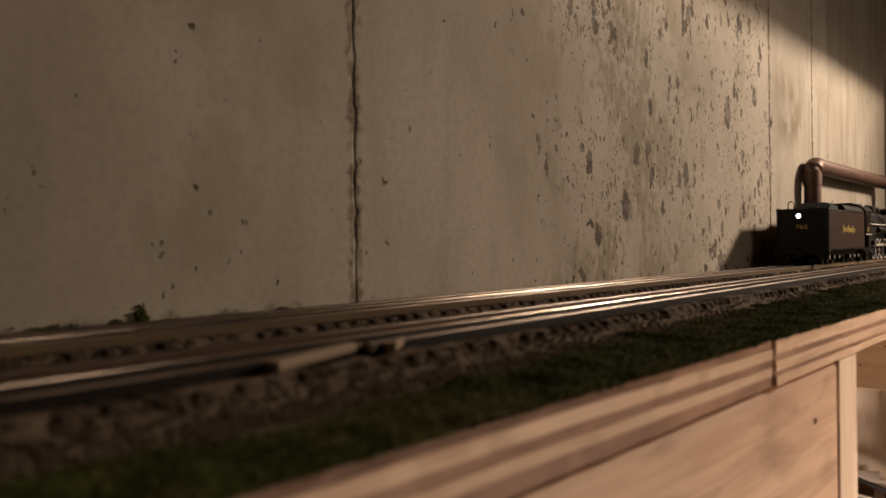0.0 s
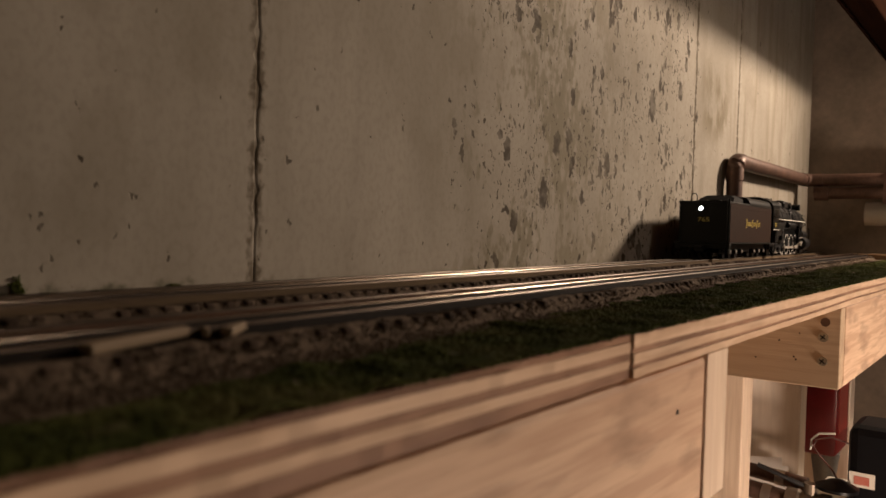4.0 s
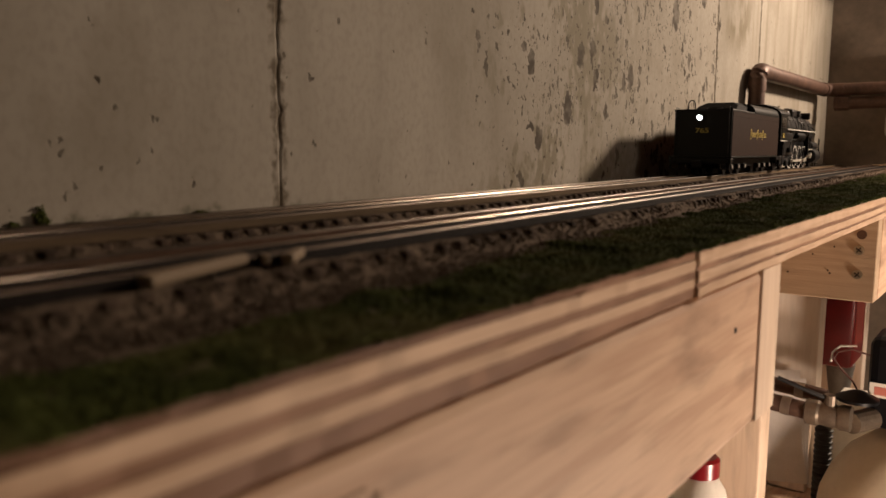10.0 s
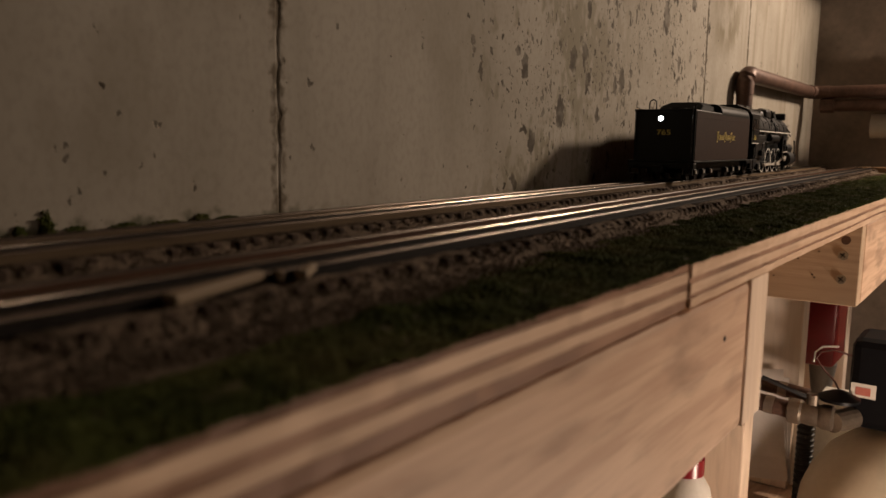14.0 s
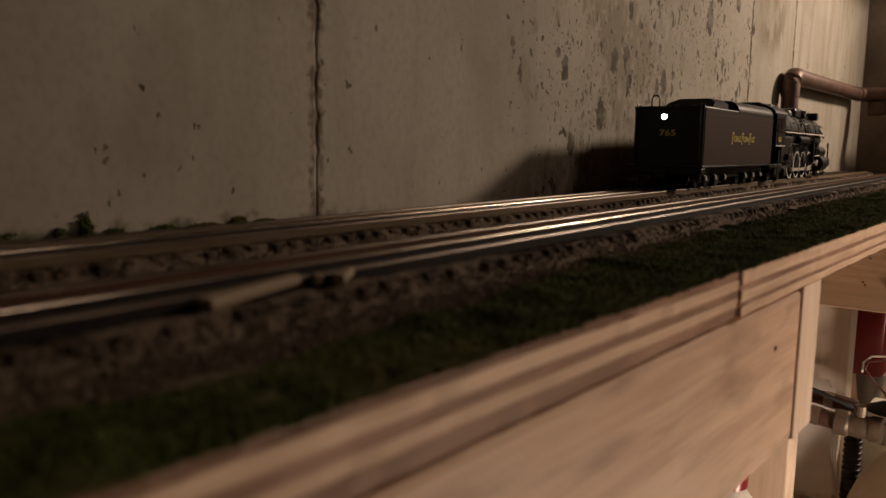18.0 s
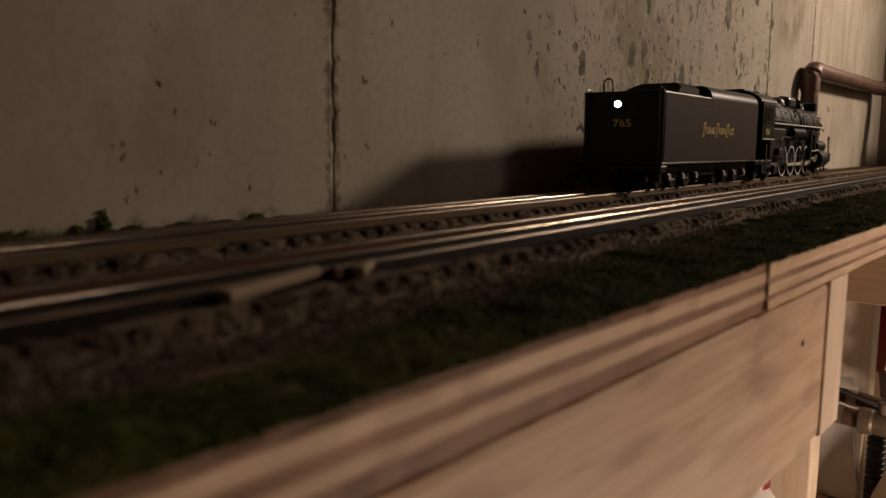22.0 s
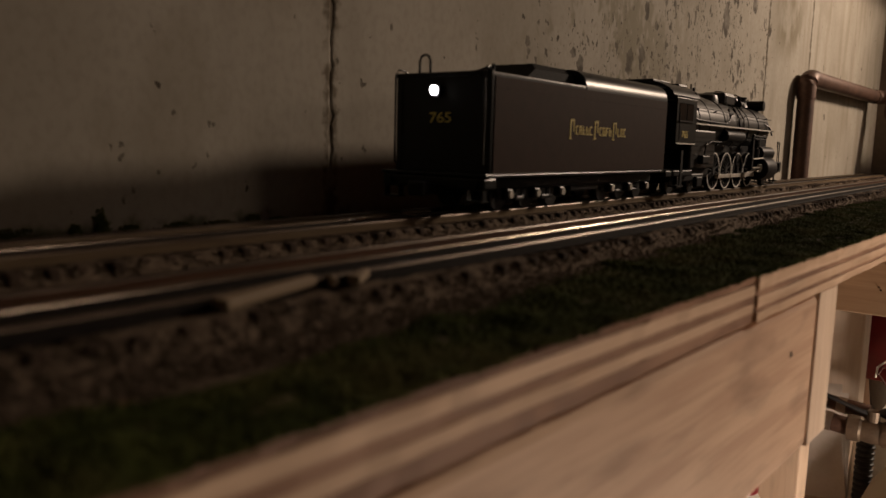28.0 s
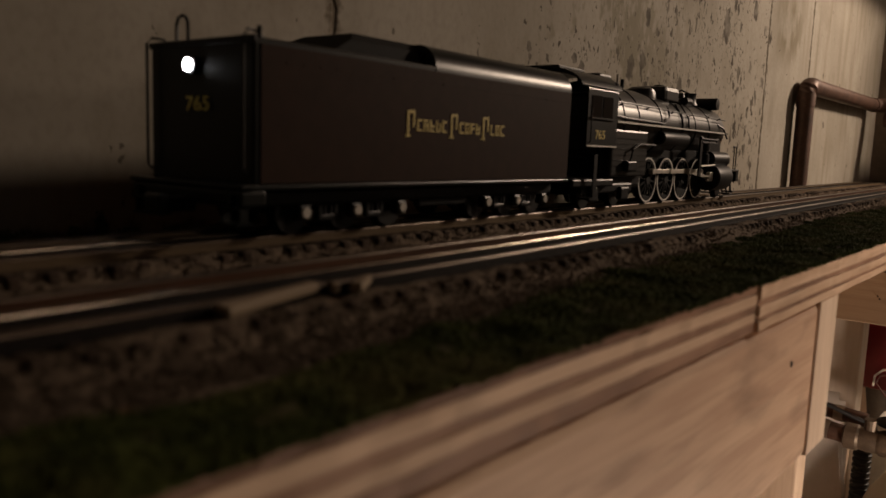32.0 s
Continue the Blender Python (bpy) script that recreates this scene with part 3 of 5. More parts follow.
def on_foot(r, n):
    clumps = ((-0.126, 0.0024, 0.0125), (-0.139, 0.0016, 0.0050), (-0.112, 0.0034, 0.0028), (-0.085, 0.0050, 0.0025), (-0.060, 0.0060, 0.0022), (-0.038, 0.0030, 0.0045), (-0.020, 0.0050, 0.0020), (-0.168, 0.0090, 0.0050))
    pick = r.randint(0, len(clumps), n)
    y = np.array([c[0] for c in clumps])[pick] + np.array([c[1] for c in clumps])[pick] * r.randn(n) * 0.6
    up = np.array([c[2] for c in clumps])[pick]
    d = r.rand(n)
    return np.stack([WALL + 0.0008 + 0.005 * d ** 2, y, TOP + 0.001 + up * (1 - d) * r.rand(n)], -1)


scatter("moss", "dark scraps of foam gathered at the wall's foot", "grass", TURF, 2600, on_foot, 0.0007, 0.9, 9)

# ---- the train: tender and locomotive, each in its own space with the rail top at z = 0 ----
def lettered(text, size, material, parent, m, name="number", label=""):
    """Raised painted characters as a mesh."""
    cu = bpy.data.curves.new(name, "FONT")
    cu.body, cu.size, cu.align_x, cu.align_y, cu.extrude = text, size, "CENTER", "CENTER", 0.0001
    cu.offset = size * 0.012
    tmp = bpy.data.objects.new(name, cu)
    me = bpy.data.meshes.new_from_object(tmp)
    bpy.data.objects.remove(tmp)
    me.materials.clear()
    me.materials.append(material)
    ob = new(name, me)
    ob.parent = parent
    ob.matrix_local = m
    if label:
        ob["label"] = label
    return ob


CHAR_REAR = Matrix(((1, 0, 0, 0), (0, 0, -1, 0), (0, 1, 0, 0), (0, 0, 0, 1)))
CHAR_SIDE = Matrix(((0, 0, 1, 0), (1, 0, 0, 0), (0, 1, 0, 0), (0, 0, 0, 1)))
# tender side black with warm reflected light put into the colour as brown
SIDE_TINT = mat("tender_side_tint", (0.033, 0.0165, 0.0105), (0.025, 0.0125, 0.0080), 120, 0.65, 0, 0.05, spec=0.06)
RIM = mat("white_rim", (0.80, 0.77, 0.72), (0.70, 0.67, 0.62), 200, 0.45)
SOOT = mat("sooty_black", (0.010, 0.010, 0.010), (0.006, 0.006, 0.006), 200, 0.8, 0, 0.3, spec=0.15)
GLASS_DARK = mat("dark_window", (0.006, 0.006, 0.007), None, 50, 0.12)
STRIPE = mat("stripe_paint", (0.80, 0.77, 0.70), (0.70, 0.67, 0.60), 200, 0.5)
TURN_PARTS = []

tender = thing("tender", "black coal tender with yellow lettering and a lit backup light", "tender", pose(FAR, 0.6, RAILTOP))
H = 0.0320
tank = part("tank", boxed(-H, H, 0.0, 0.104, 0.0205, 0.0735, 0.0010), SATIN, tender)
fore = [(-H, 0.020), (H, 0.020)]
fore += [(H - 0.012 + 0.012 * math.cos(a), 0.0720 + 0.0118 * math.sin(a)) for a in np.linspace(0.0, 1.45, 10)]
fore += [(-x, z) for x, z in fore[:1:-1]]
part("bunker", prism(bmesh.new(), fore, 0.1042, 0.2340), SATIN, tender, smooth=True)
bm = bmesh.new()
prism(bm, [(-0.024, 0.0735), (0.024, 0.0735), (0.0225, 0.0800), (0.015, 0.0842), (-0.015, 0.0842), (-0.0225, 0.0800)], 0.080, 0.1062)
for v in bm.verts:
    if v.co.y < 0.09:
        v.co.y = 0.045 + (v.co.z - 0.0735) * 2.0
part("slope_sheet", bm, SOOT, tender)
bm = bmesh.new()
for i in range(70):
    bmesh.ops.create_icosphere(bm, subdivisions=1, radius=0.0022 + 0.002 * rnd.random(), matrix=pose((rnd.random() - 0.5) * 0.036, 0.116 + 0.110 * rnd.random(), 0.0812 + 0.002 * rnd.random(), 40 * i, 70 * i, 0))
part("coal_load", bm, SOOT, tender)
for s in (1, -1):
    part("side_sheet", boxed(s * (H + 0.0002) - 0.0003, s * (H + 0.0002) + 0.0003, 0.003, 0.2330, 0.0215, 0.0712), SIDE_TINT, tender, "dull black side sheet, its brown tint standing in for warm reflections")
part("rear_beading", boxed(-H - 0.0004, H + 0.0004, -0.0006, 0.0012, 0.0715, 0.0740, 0.0003), BLACK, tender)
part("lower_beading", boxed(-H - 0.0008, H + 0.0008, -0.0005, 0.2348, 0.0190, 0.0208, 0.0004), SATIN, tender)
part("underframe", boxed(-0.024, 0.024, 0.004, 0.230, 0.0120, 0.0186, 0.001), BLACK, tender)
part("end_beam", boxed(-0.0345, 0.0345, -0.0075, 0.004, 0.0130, 0.0190, 0.001), SATIN, tender)
part("end_platform", boxed(-0.0355, 0.0355, -0.0080, -0.0006, 0.0192, 0.0212, 0.0006), SATIN, tender)
part("rear_lamp_case", bar((-0.003, 0.001, 0.0643), (-0.003, -0.0026, 0.0643), 0.0034, seg=24), BLACK, tender)
part("backup_light", bar((-0.003, -0.0024, 0.0643), (-0.003, -0.0034, 0.0643), 0.0024, seg=24), glow("lamp_glow", (1.0, 0.98, 0.96), 40.0), tender, "glowing white backup light")
lettered("765", 0.0080, YELLOW, tender, pose(0.0, -0.0009, 0.0498) @ CHAR_REAR @ Matrix.Diagonal((1.3, 0.95, 1, 1)), label="yellow number on the tank's rear")
# yellow company lettering, drawn as plain strokes: tall initials and small blocks with a waist or a foot
for y0, count, low in ((0.0832, 5, 0.0410), (0.1152, 4, 0.0412), (0.1418, 3, 0.0412)):
    x0, x1 = H + 0.0005, H + 0.0008
    bm = bmesh.new()
    box(bm, x0, x1, y0 + 0.0006, y0 + 0.0019, low, 0.0525)
    box(bm, x0, x1, y0 - 0.0004, y0 + 0.0030, low, low + 0.0009)
    box(bm, x0, x1, y0 + 0.0046, y0 + 0.0057, 0.0455, 0.0530)
    box(bm, x0, x1, y0 + 0.0019, y0 + 0.0046, 0.0515, 0.0527)
    part("letter_shape", bm, YELLOW, tender)
    for i in range(count):
        y = y0 + 0.0076 + 0.0046 * i
        bm = boxed(x0, x1, y, y + 0.0010, 0.0437, 0.0491)
        for z in ((0.0437, 0.0482), (0.0459, 0.0482), (0.0437, 0.0459), (0.0437,), (0.0482, 0.0437))[(i + count) % 5]:
            box(bm, x0, x1, y + 0.0010, y + 0.0034, z, z + 0.0009)
        if i % 2:
            box(bm, x0, x1, y + 0.0025, y + 0.0034, 0.0437, 0.0478)
        part("letter_shape", bm, YELLOW, tender)
for s in (1, -1):
    part("corner_handrail", bent(bmesh.new(), [(s * 0.0300, -0.0005, 0.024), (s * 0.0300, -0.003, 0.026), (s * 0.0300, -0.003, 0.0735), (s * 0.0296, -0.001, 0.0758), (s * 0.029, 0.004, 0.0756), (s * 0.029, 0.006, 0.0735)], 0.0006, 8), BOILER, tender, smooth=True)
    for z in (0.0065, 0.0125):
        part("rear_step", boxed(s * 0.0280 - 0.0055, s * 0.0280 + 0.0055, -0.0085, -0.0015, z, z + 0.0009), SATIN, tender)
    for x in (0.0230, 0.0330):
        part("step_hanger", boxed(s * x - 0.0005, s * x + 0.0005, -0.0070, -0.0035, 0.0065, 0.0192), SATIN, tender)
    part("poling_pocket", bar((s * 0.0290, -0.0075, 0.0160), (s * 0.0290, -0.0092, 0.0160), 0.0020, seg=14), SATIN, tender)
    part("brake_gear", boxed(s * 0.021 - 0.002, s * 0.021 + 0.002, 0.106, 0.144, 0.0085, 0.0125, 0.0008), BLACK, tender)
part("top_grab", bent(bmesh.new(), [(-0.0172, 0.002, 0.0735), (-0.0172, 0.002, 0.0805), (-0.0160, 0.002, 0.0830), (-0.0135, 0.002, 0.0838), (-0.0110, 0.002, 0.0830), (-0.0098, 0.002, 0.0805), (-0.0098, 0.002, 0.0735)], 0.0007, 8), BLACK, tender, smooth=True)
part("vent", bar((0.030, 0.004, 0.0735), (0.030, 0.004, 0.0775), 0.0009, seg=10), BLACK, tender)
for x in (-0.02, 0.012, 0.024):
    part("rivet", bar((x, 0.010, 0.0735), (x, 0.010, 0.0752), 0.0009, seg=8), BLACK, tender)
hatch = part("water_hatch", bar((0.004, 0.032, 0.0735), (0.004, 0.032, 0.0765), 0.0085, seg=24), SATIN, tender)
bm = bmesh.new()
box(bm, -0.004, 0.004, -0.016, -0.004, 0.0095, 0.0150, 0.0012)
box(bm, -0.0055, 0.0055, -0.021, -0.015, 0.0085, 0.0165, 0.0014)
part("coupler", bm, BLACK, tender)
for i in range(27):
    part("rivet", bar((H + 0.0004, 0.006 + i * 0.0086, 0.0655), (H + 0.0008, 0.006 + i * 0.0086, 0.0655), 0.0003, seg=6), SIDE_TINT, tender)


def wheelset(parent, y, r, half, rim_r):
    """Two small wheels on an axle, turning together."""
    bm = bar((-half - 0.002, 0, 0), (half + 0.002, 0, 0), 0.0016, seg=12)
    for s in (1, -1):
        tube(bm, (s * (half - 0.0018), 0, 0), (s * (half + 0.0016), 0, 0), r, seg=28)
        tube(bm, (s * (half - 0.0026), 0, 0), (s * (half - 0.0018), 0, 0), r + 0.001, seg=28)
    ob = part("wheelset", bm, BLACK, parent, smooth=True)
    part("tyre", turned([(r * 0.82, -half - 0.0017), (r, -half - 0.0017), (r, -half - 0.0012), (r * 0.82, -half - 0.0012)], 28, Matrix.Rotation(radians(90), 4, "Y")), BOILER, ob, smooth=True)
    part("tyre", turned([(r * 0.82, half + 0.0012), (r, half + 0.0012), (r, half + 0.0017), (r * 0.82, half + 0.0017)], 28, Matrix.Rotation(radians(90), 4, "Y")), BOILER, ob, smooth=True)
    TURN_PARTS.append((ob, 0.0, y, r, r))
    return ob


for mid in (0.0600, 0.1890):
    for dy in (-0.0295, 0, 0.0295):
        wheelset(tender, mid + dy, 0.0086, 0.0163, 0.007)
    for s in (1, -1):
        bm = bmesh.new()
        x0, x1 = sorted((s * 0.0208, s * 0.0236))
        box(bm, x0, x1, mid - 0.035, mid + 0.035, 0.0118, 0.0142, 0.0006)
        for dy in (-0.0142, 0.0142):
            box(bm, x0, x1, mid + dy - 0.0055, mid + dy + 0.0055, 0.0052, 0.0078, 0.0006)
            for k in (-0.0045, 0.0045):
                box(bm, x0, x1, mid + dy + k - 0.0011, mid + dy + k + 0.0011, 0.0070, 0.0125, 0.0003)
        frame_ = part("truck_frame", bm, BLACK, tender)
        for dy in (-0.0295, 0, 0.0295):
            part("journal_box", boxed(min(s * 0.0215, s * 0.0262), max(s * 0.0215, s * 0.0262), mid + dy - 0.0032, mid + dy + 0.0032, 0.0060, 0.0122, 0.0009), BLACK, frame_)
            part("journal_cap", bar((s * 0.0262, mid + dy, 0.0092), (s * 0.0272, mid + dy, 0.0092), 0.0022, seg=14), SILVER, frame_, "bright journal cap")
        for dy in (-0.0142, 0.0142):
            for k in (-0.0018, 0.0018):
                part("spring", bar((s * 0.0225, mid + dy + k, 0.0078), (s * 0.0225, mid + dy + k, 0.0118), 0.0012, seg=10), BLACK, frame_)

loco = thing("steam_locomotive", "black steam locomotive with white running-board stripe", "locomotive", pose(FAR, 0.6, RAILTOP))
# cab with a rounded roof, open at the back
cab_out = [(-0.0300, 0.0405), (-0.0300, 0.0765)] + [(-0.0300 * math.cos(a), 0.0765 + 0.0125 * math.sin(a)) for a in np.linspace(0.25, math.pi - 0.25, 13)] + [(0.0300, 0.0765), (0.0300, 0.0405)]
cab_in = [(x * 0.95, 0.0405 + (z - 0.0405) * 0.965) for x, z in cab_out]
bm = bmesh.new()
for ring0, ring1 in ((cab_out, cab_in),):
    for (a, c), (p, q) in zip(zip(ring0, ring0[1:]), zip(ring1, ring1[1:])):
        vs = [bm.verts.new((x, y, z)) for (x, z) in (a, c, q, p) for y in (0.2605,)] + [bm.verts.new((x, y, z)) for (x, z) in (a, c, q, p) for y in (0.3035,)]
        for f in ((0, 1, 2, 3), (7, 6, 5, 4), (0, 4, 5, 1), (2, 6, 7, 3), (1, 5, 6, 2), (3, 7, 4, 0)):
            bm.faces.new([vs[i] for i in f])
bmesh.ops.remove_doubles(bm, verts=bm.verts[:], dist=1e-5)
bmesh.ops.recalc_face_normals(bm, faces=bm.faces[:])
cab = part("cab", bm, SATIN, loco)
part("front_sheet", boxed(-0.0293, 0.0293, 0.3018, 0.3036, 0.0405, 0.083), SATIN, cab)
roof = [(-0.0312 * math.cos(a), 0.0768 + 0.0132 * math.sin(a)) for a in np.linspace(0.10, math.pi - 0.10, 15)]
part("roof", prism(bmesh.new(), roof + [(x * 0.97, z - 0.0009) for x, z in roof[::-1]], 0.2495, 0.3070), SATIN, cab, smooth=True)
part("roof_hatch", boxed(-0.012, 0.012, 0.253, 0.287, 0.0885, 0.0908, 0.0008), BLACK, cab)
for s in (1, -1):
    x0, x1 = sorted((s * 0.0296, s * 0.0304))
    for y0 in (0.2650, 0.2812):
        part("window", boxed(x0, x1, y0, y0 + 0.0140, 0.0595, 0.0728), GLASS_DARK, cab)
    part("window_sill", boxed(min(s * 0.030, s * 0.0315), max(s * 0.030, s * 0.0315), 0.263, 0.297, 0.0582, 0.0592), BOILER, cab)
    part("white_stripe", boxed(min(s * 0.0301, s * 0.0306), max(s * 0.0301, s * 0.0306), 0.2607, 0.3033, 0.0408, 0.0417), STRIPE, cab, "thin white stripe")
    part("cab_handrail", bent(bmesh.new(), [(s * 0.0304, 0.2627, 0.043), (s * 0.0317, 0.2627, 0.044), (s * 0.0317, 0.2627, 0.0645), (s * 0.0304, 0.2627, 0.0655)], 0.0004, 6), BOILER, cab)
    part("running_board", boxed(min(s * 0.016, s * 0.0295), max(s * 0.016, s * 0.0295), 0.3040, 0.5400, 0.0574, 0.0586), BLACK, loco)
    part("white_stripe", boxed(min(s * 0.0295, s * 0.0302), max(s * 0.0295, s * 0.0302), 0.3045, 0.5270, 0.0575, 0.0587), STRIPE, loco, "white stripe along the running board")
lettered("765", 0.0078, YELLOW, loco, pose(0.0302, 0.2790, 0.0482) @ CHAR_SIDE @ Matrix.Diagonal((1.25, 1, 1, 1)), label="yellow number on the cab side")
part("main_frame", boxed(-0.0125, 0.0125, 0.3080, 0.5203, 0.0075, 0.0350, 0.001), SOOT, loco)
part("back_deck", boxed(-0.028, 0.028, 0.2500, 0.3080, 0.0150, 0.0200, 0.001), BLACK, loco)
part("back_head", boxed(-0.018, 0.018, 0.2907, 0.3018, 0.036, 0.0770, 0.003), BOILER, loco)
AX = Matrix.Rotation(radians(-90), 4, "X")


def along(outline, z, seg=40):
    return turned([(r, y) for y, r in outline], seg, pose(0, 0, z) @ AX)


boiler = part("boiler", along([(0.3029, 0.0205), (0.3035, 0.0262), (0.3760, 0.0258), (0.4217, 0.0236), (0.5069, 0.0228), (0.5073, 0.0220)], 0.0593), BOILER, loco, "dark satin boiler jacket", smooth=True)
part("smokebox", along([(0.5073, 0.0212), (0.5073, 0.0226), (0.5486, 0.0226), (0.5511, 0.0218), (0.5520, 0.0150), (0.5534, 0.0125), (0.5540, 0.0060), (0.5544, 0.0010)], 0.0593), BOILER, loco, smooth=True)
for y, r in ((0.3235, 0.0263), (0.3492, 0.0261), (0.3926, 0.0253), (0.4391, 0.0236), (0.4716, 0.0233), (0.5069, 0.0231)):
    part("boiler_band", along([(y, r - 0.002), (y, r + 0.0004), (y + 0.0016, r + 0.0004), (y + 0.0016, r - 0.002)], 0.0593), SATIN, boiler, smooth=True)
for s in (1, -1):
    bm = boxed(min(s * 0.017, s * 0.0262), max(s * 0.017, s * 0.0262), 0.3061, 0.3660, 0.0210, 0.0536, 0.0015)
    fb = part("firebox_side", bm, BOILER, loco)
    for k in range(7):
        part("lagging_seam", boxed(min(s * 0.0262, s * 0.0266), max(s * 0.0262, s * 0.0266), 0.3074, 0.3647, 0.0245 + k * 0.0038, 0.0250 + k * 0.0038), SATIN, fb)
    part("air_tank", turned([(0.0005, 0.3870), (0.0042, 0.3876), (0.0052, 0.389), (0.0052, 0.4400), (0.0042, 0.4415), (0.0005, 0.4420)], 20, pose(s * 0.0255, 0, 0.0500) @ AX), BLACK, loco, smooth=True)
    part("handrail", bent(bmesh.new(), [(s * 0.0262, 0.3080, 0.0718), (s * 0.0262, 0.3760, 0.0718), (s * 0.0245, 0.4391, 0.0707), (s * 0.0240, 0.5468, 0.0702)], 0.00045, 8), BOILER, loco)
    for y in (0.3209, 0.3660, 0.4159, 0.4565, 0.4968, 0.5262):
        part("handrail_post", bar((s * 0.0225, y, 0.0697), (s * 0.0255, y, 0.0712), 0.0006, seg=8), BOILER, loco)
    part("sand_pipe", bent(bmesh.new(), [(s * 0.006, 0.4507, 0.0832), (s * 0.016, 0.4519, 0.0790), (s * 0.0235, 0.4530, 0.0676), (s * 0.0248, 0.4530, 0.0562)], 0.0007, 8), BLACK, loco)
    part("sand_pipe", bent(bmesh.new(), [(s * 0.006, 0.4391, 0.0832), (s * 0.016, 0.4391, 0.0790), (s * 0.0240, 0.4379, 0.0676), (s * 0.0255, 0.4379, 0.0562)], 0.0007, 8), BLACK, loco)
    part("feed_pipe", bent(bmesh.new(), [(s * 0.0262, 0.3080, 0.0624), (s * 0.0275, 0.3273, 0.0614), (s * 0.0275, 0.3926, 0.0608), (s * 0.0255, 0.4066, 0.0666), (s * 0.022, 0.4089, 0.0749)], 0.0009, 8), BLACK, loco)
    part("injector", boxed(min(s * 0.026, s * 0.031), max(s * 0.026, s * 0.031), 0.3235, 0.3389, 0.0250, 0.0320, 0.001), BLACK, loco)
    part("injector_pipe", bent(bmesh.new(), [(s * 0.0290, 0.3312, 0.032), (s * 0.0290, 0.3338, 0.040), (s * 0.0285, 0.3467, 0.044), (s * 0.0280, 0.3760, 0.044)], 0.0009, 8), BLACK, loco)
    cyl = part("cylinder", turned([(0.0005, 0.5085), (0.0110, 0.5090), (0.0118, 0.5100), (0.0118, 0.5450), (0.0112, 0.5465), (0.0005, 0.5475)], 24, pose(s * 0.0235, 0, 0.0190) @ AX), BLACK, loco, smooth=True)
    part("valve_chest", turned([(0.0005, 0.5060), (0.0068, 0.5065), (0.0068, 0.5485), (0.0005, 0.5490)], 20, pose(s * 0.0235, 0, 0.0350) @ AX), BLACK, cyl, smooth=True)
    part("cylinder_saddle", boxed(min(s * 0.010, s * 0.022), max(s * 0.010, s * 0.022), 0.5136, 0.5442, 0.0220, 0.0541, 0.001), BLACK, cyl)
    part("piston_rod", bar((s * 0.0275, 0.4968, 0.0165), (s * 0.0275, 0.5128, 0.0165), 0.0010, seg=10), SILVER, loco)
    part("guide_bar", boxed(min(s * 0.0262, s * 0.0288), max(s * 0.0262, s * 0.0288), 0.4774, 0.5128, 0.0198, 0.0210), SILVER, loco, "bright steel crosshead guide")
    part("valve_hanger", boxed(min(s * 0.0285, s * 0.0300), max(s * 0.0285, s * 0.0300), 0.4681, 0.4739, 0.0200, 0.0536, 0.0005), BLACK, loco)
    part("radius_rod", bar((s * 0.0305, 0.4705, 0.0290), (s * 0.0290, 0.5102, 0.0300), 0.0008, seg=8), SILVER, loco)
    part("cab_step", boxed(min(s * 0.024, s * 0.032), max(s * 0.024, s * 0.032), 0.2650, 0.2784, 0.0070, 0.0082), BLACK, loco)
    part("step_hanger", boxed(min(s * 0.0312, s * 0.0320), max(s * 0.0312, s * 0.0320), 0.2694, 0.2739, 0.0082, 0.0360), BLACK, loco)
    part("pilot_step", boxed(min(s * 0.022, s * 0.031), max(s * 0.022, s * 0.031), 0.5612, 0.5650, 0.0050, 0.0062), BLACK, loco)
    part("deck_handrail", bent(bmesh.new(), [(s * 0.0300, 0.5558, 0.0420), (s * 0.0300, 0.5564, 0.0473), (s * 0.0300, 0.5650, 0.0473), (s * 0.0300, 0.5660, 0.0440), (s * 0.0300, 0.5660, 0.0180), (s * 0.0300, 0.5646, 0.0140)], 0.00055, 8), BLACK, loco)
    part("deck_handrail", bent(bmesh.new(), [(s * 0.0300, 0.5599, 0.0473), (s * 0.0300, 0.5599, 0.0180)], 0.0005, 8), BLACK, loco)
    part("smoke_lifter_pipe", bent(bmesh.new(), [(s * 0.021, 0.5304, 0.0666), (s * 0.0245, 0.5408, 0.0624), (s * 0.0255, 0.5494, 0.0541)], 0.0008, 8), BLACK, loco)
    part("compressor", turned([(0.0005, 0.0), (0.0045, 0.0004), (0.0045, 0.0090), (0.0032, 0.0098), (0.0032, 0.0112), (0.0045, 0.0120), (0.0045, 0.0200), (0.0005, 0.0206)], 18, pose(s * 0.0265, 0.4879, 0.0300)), BLACK, loco, smooth=True)
    part("cooling_pipe", bent(bmesh.new(), [(s * 0.0300, 0.4681, 0.0520), (s * 0.0300, 0.5069, 0.0515), (s * 0.0300, 0.5077, 0.0489), (s * 0.0300, 0.4716, 0.0489)], 0.0008, 8), BLACK, loco)
part("steam_dome", turned([(0.0125, 0.0), (0.0120, 0.0050), (0.0108, 0.0078), (0.0075, 0.0096), (0.0005, 0.0102)], 28, pose(0, 0.4066, 0.0799)), BOILER, loco, smooth=True)
part("sand_dome", boxed(-0.0125, 0.0125, 0.4275, 0.4600, 0.0780, 0.0926, 0.0040), BOILER, loco)
part("sand_hatch", bar((0, 0.4437, 0.0926), (0, 0.4437, 0.0941), 0.0040, seg=18), BLACK, loco)
part("turret", boxed(-0.009, 0.009, 0.3157, 0.3364, 0.0832, 0.0920, 0.0020), SATIN, loco)
part("whistle", bar((0.008, 0.3467, 0.0842), (0.008, 0.3467, 0.0936), 0.0010, seg=10), SILVER, loco)
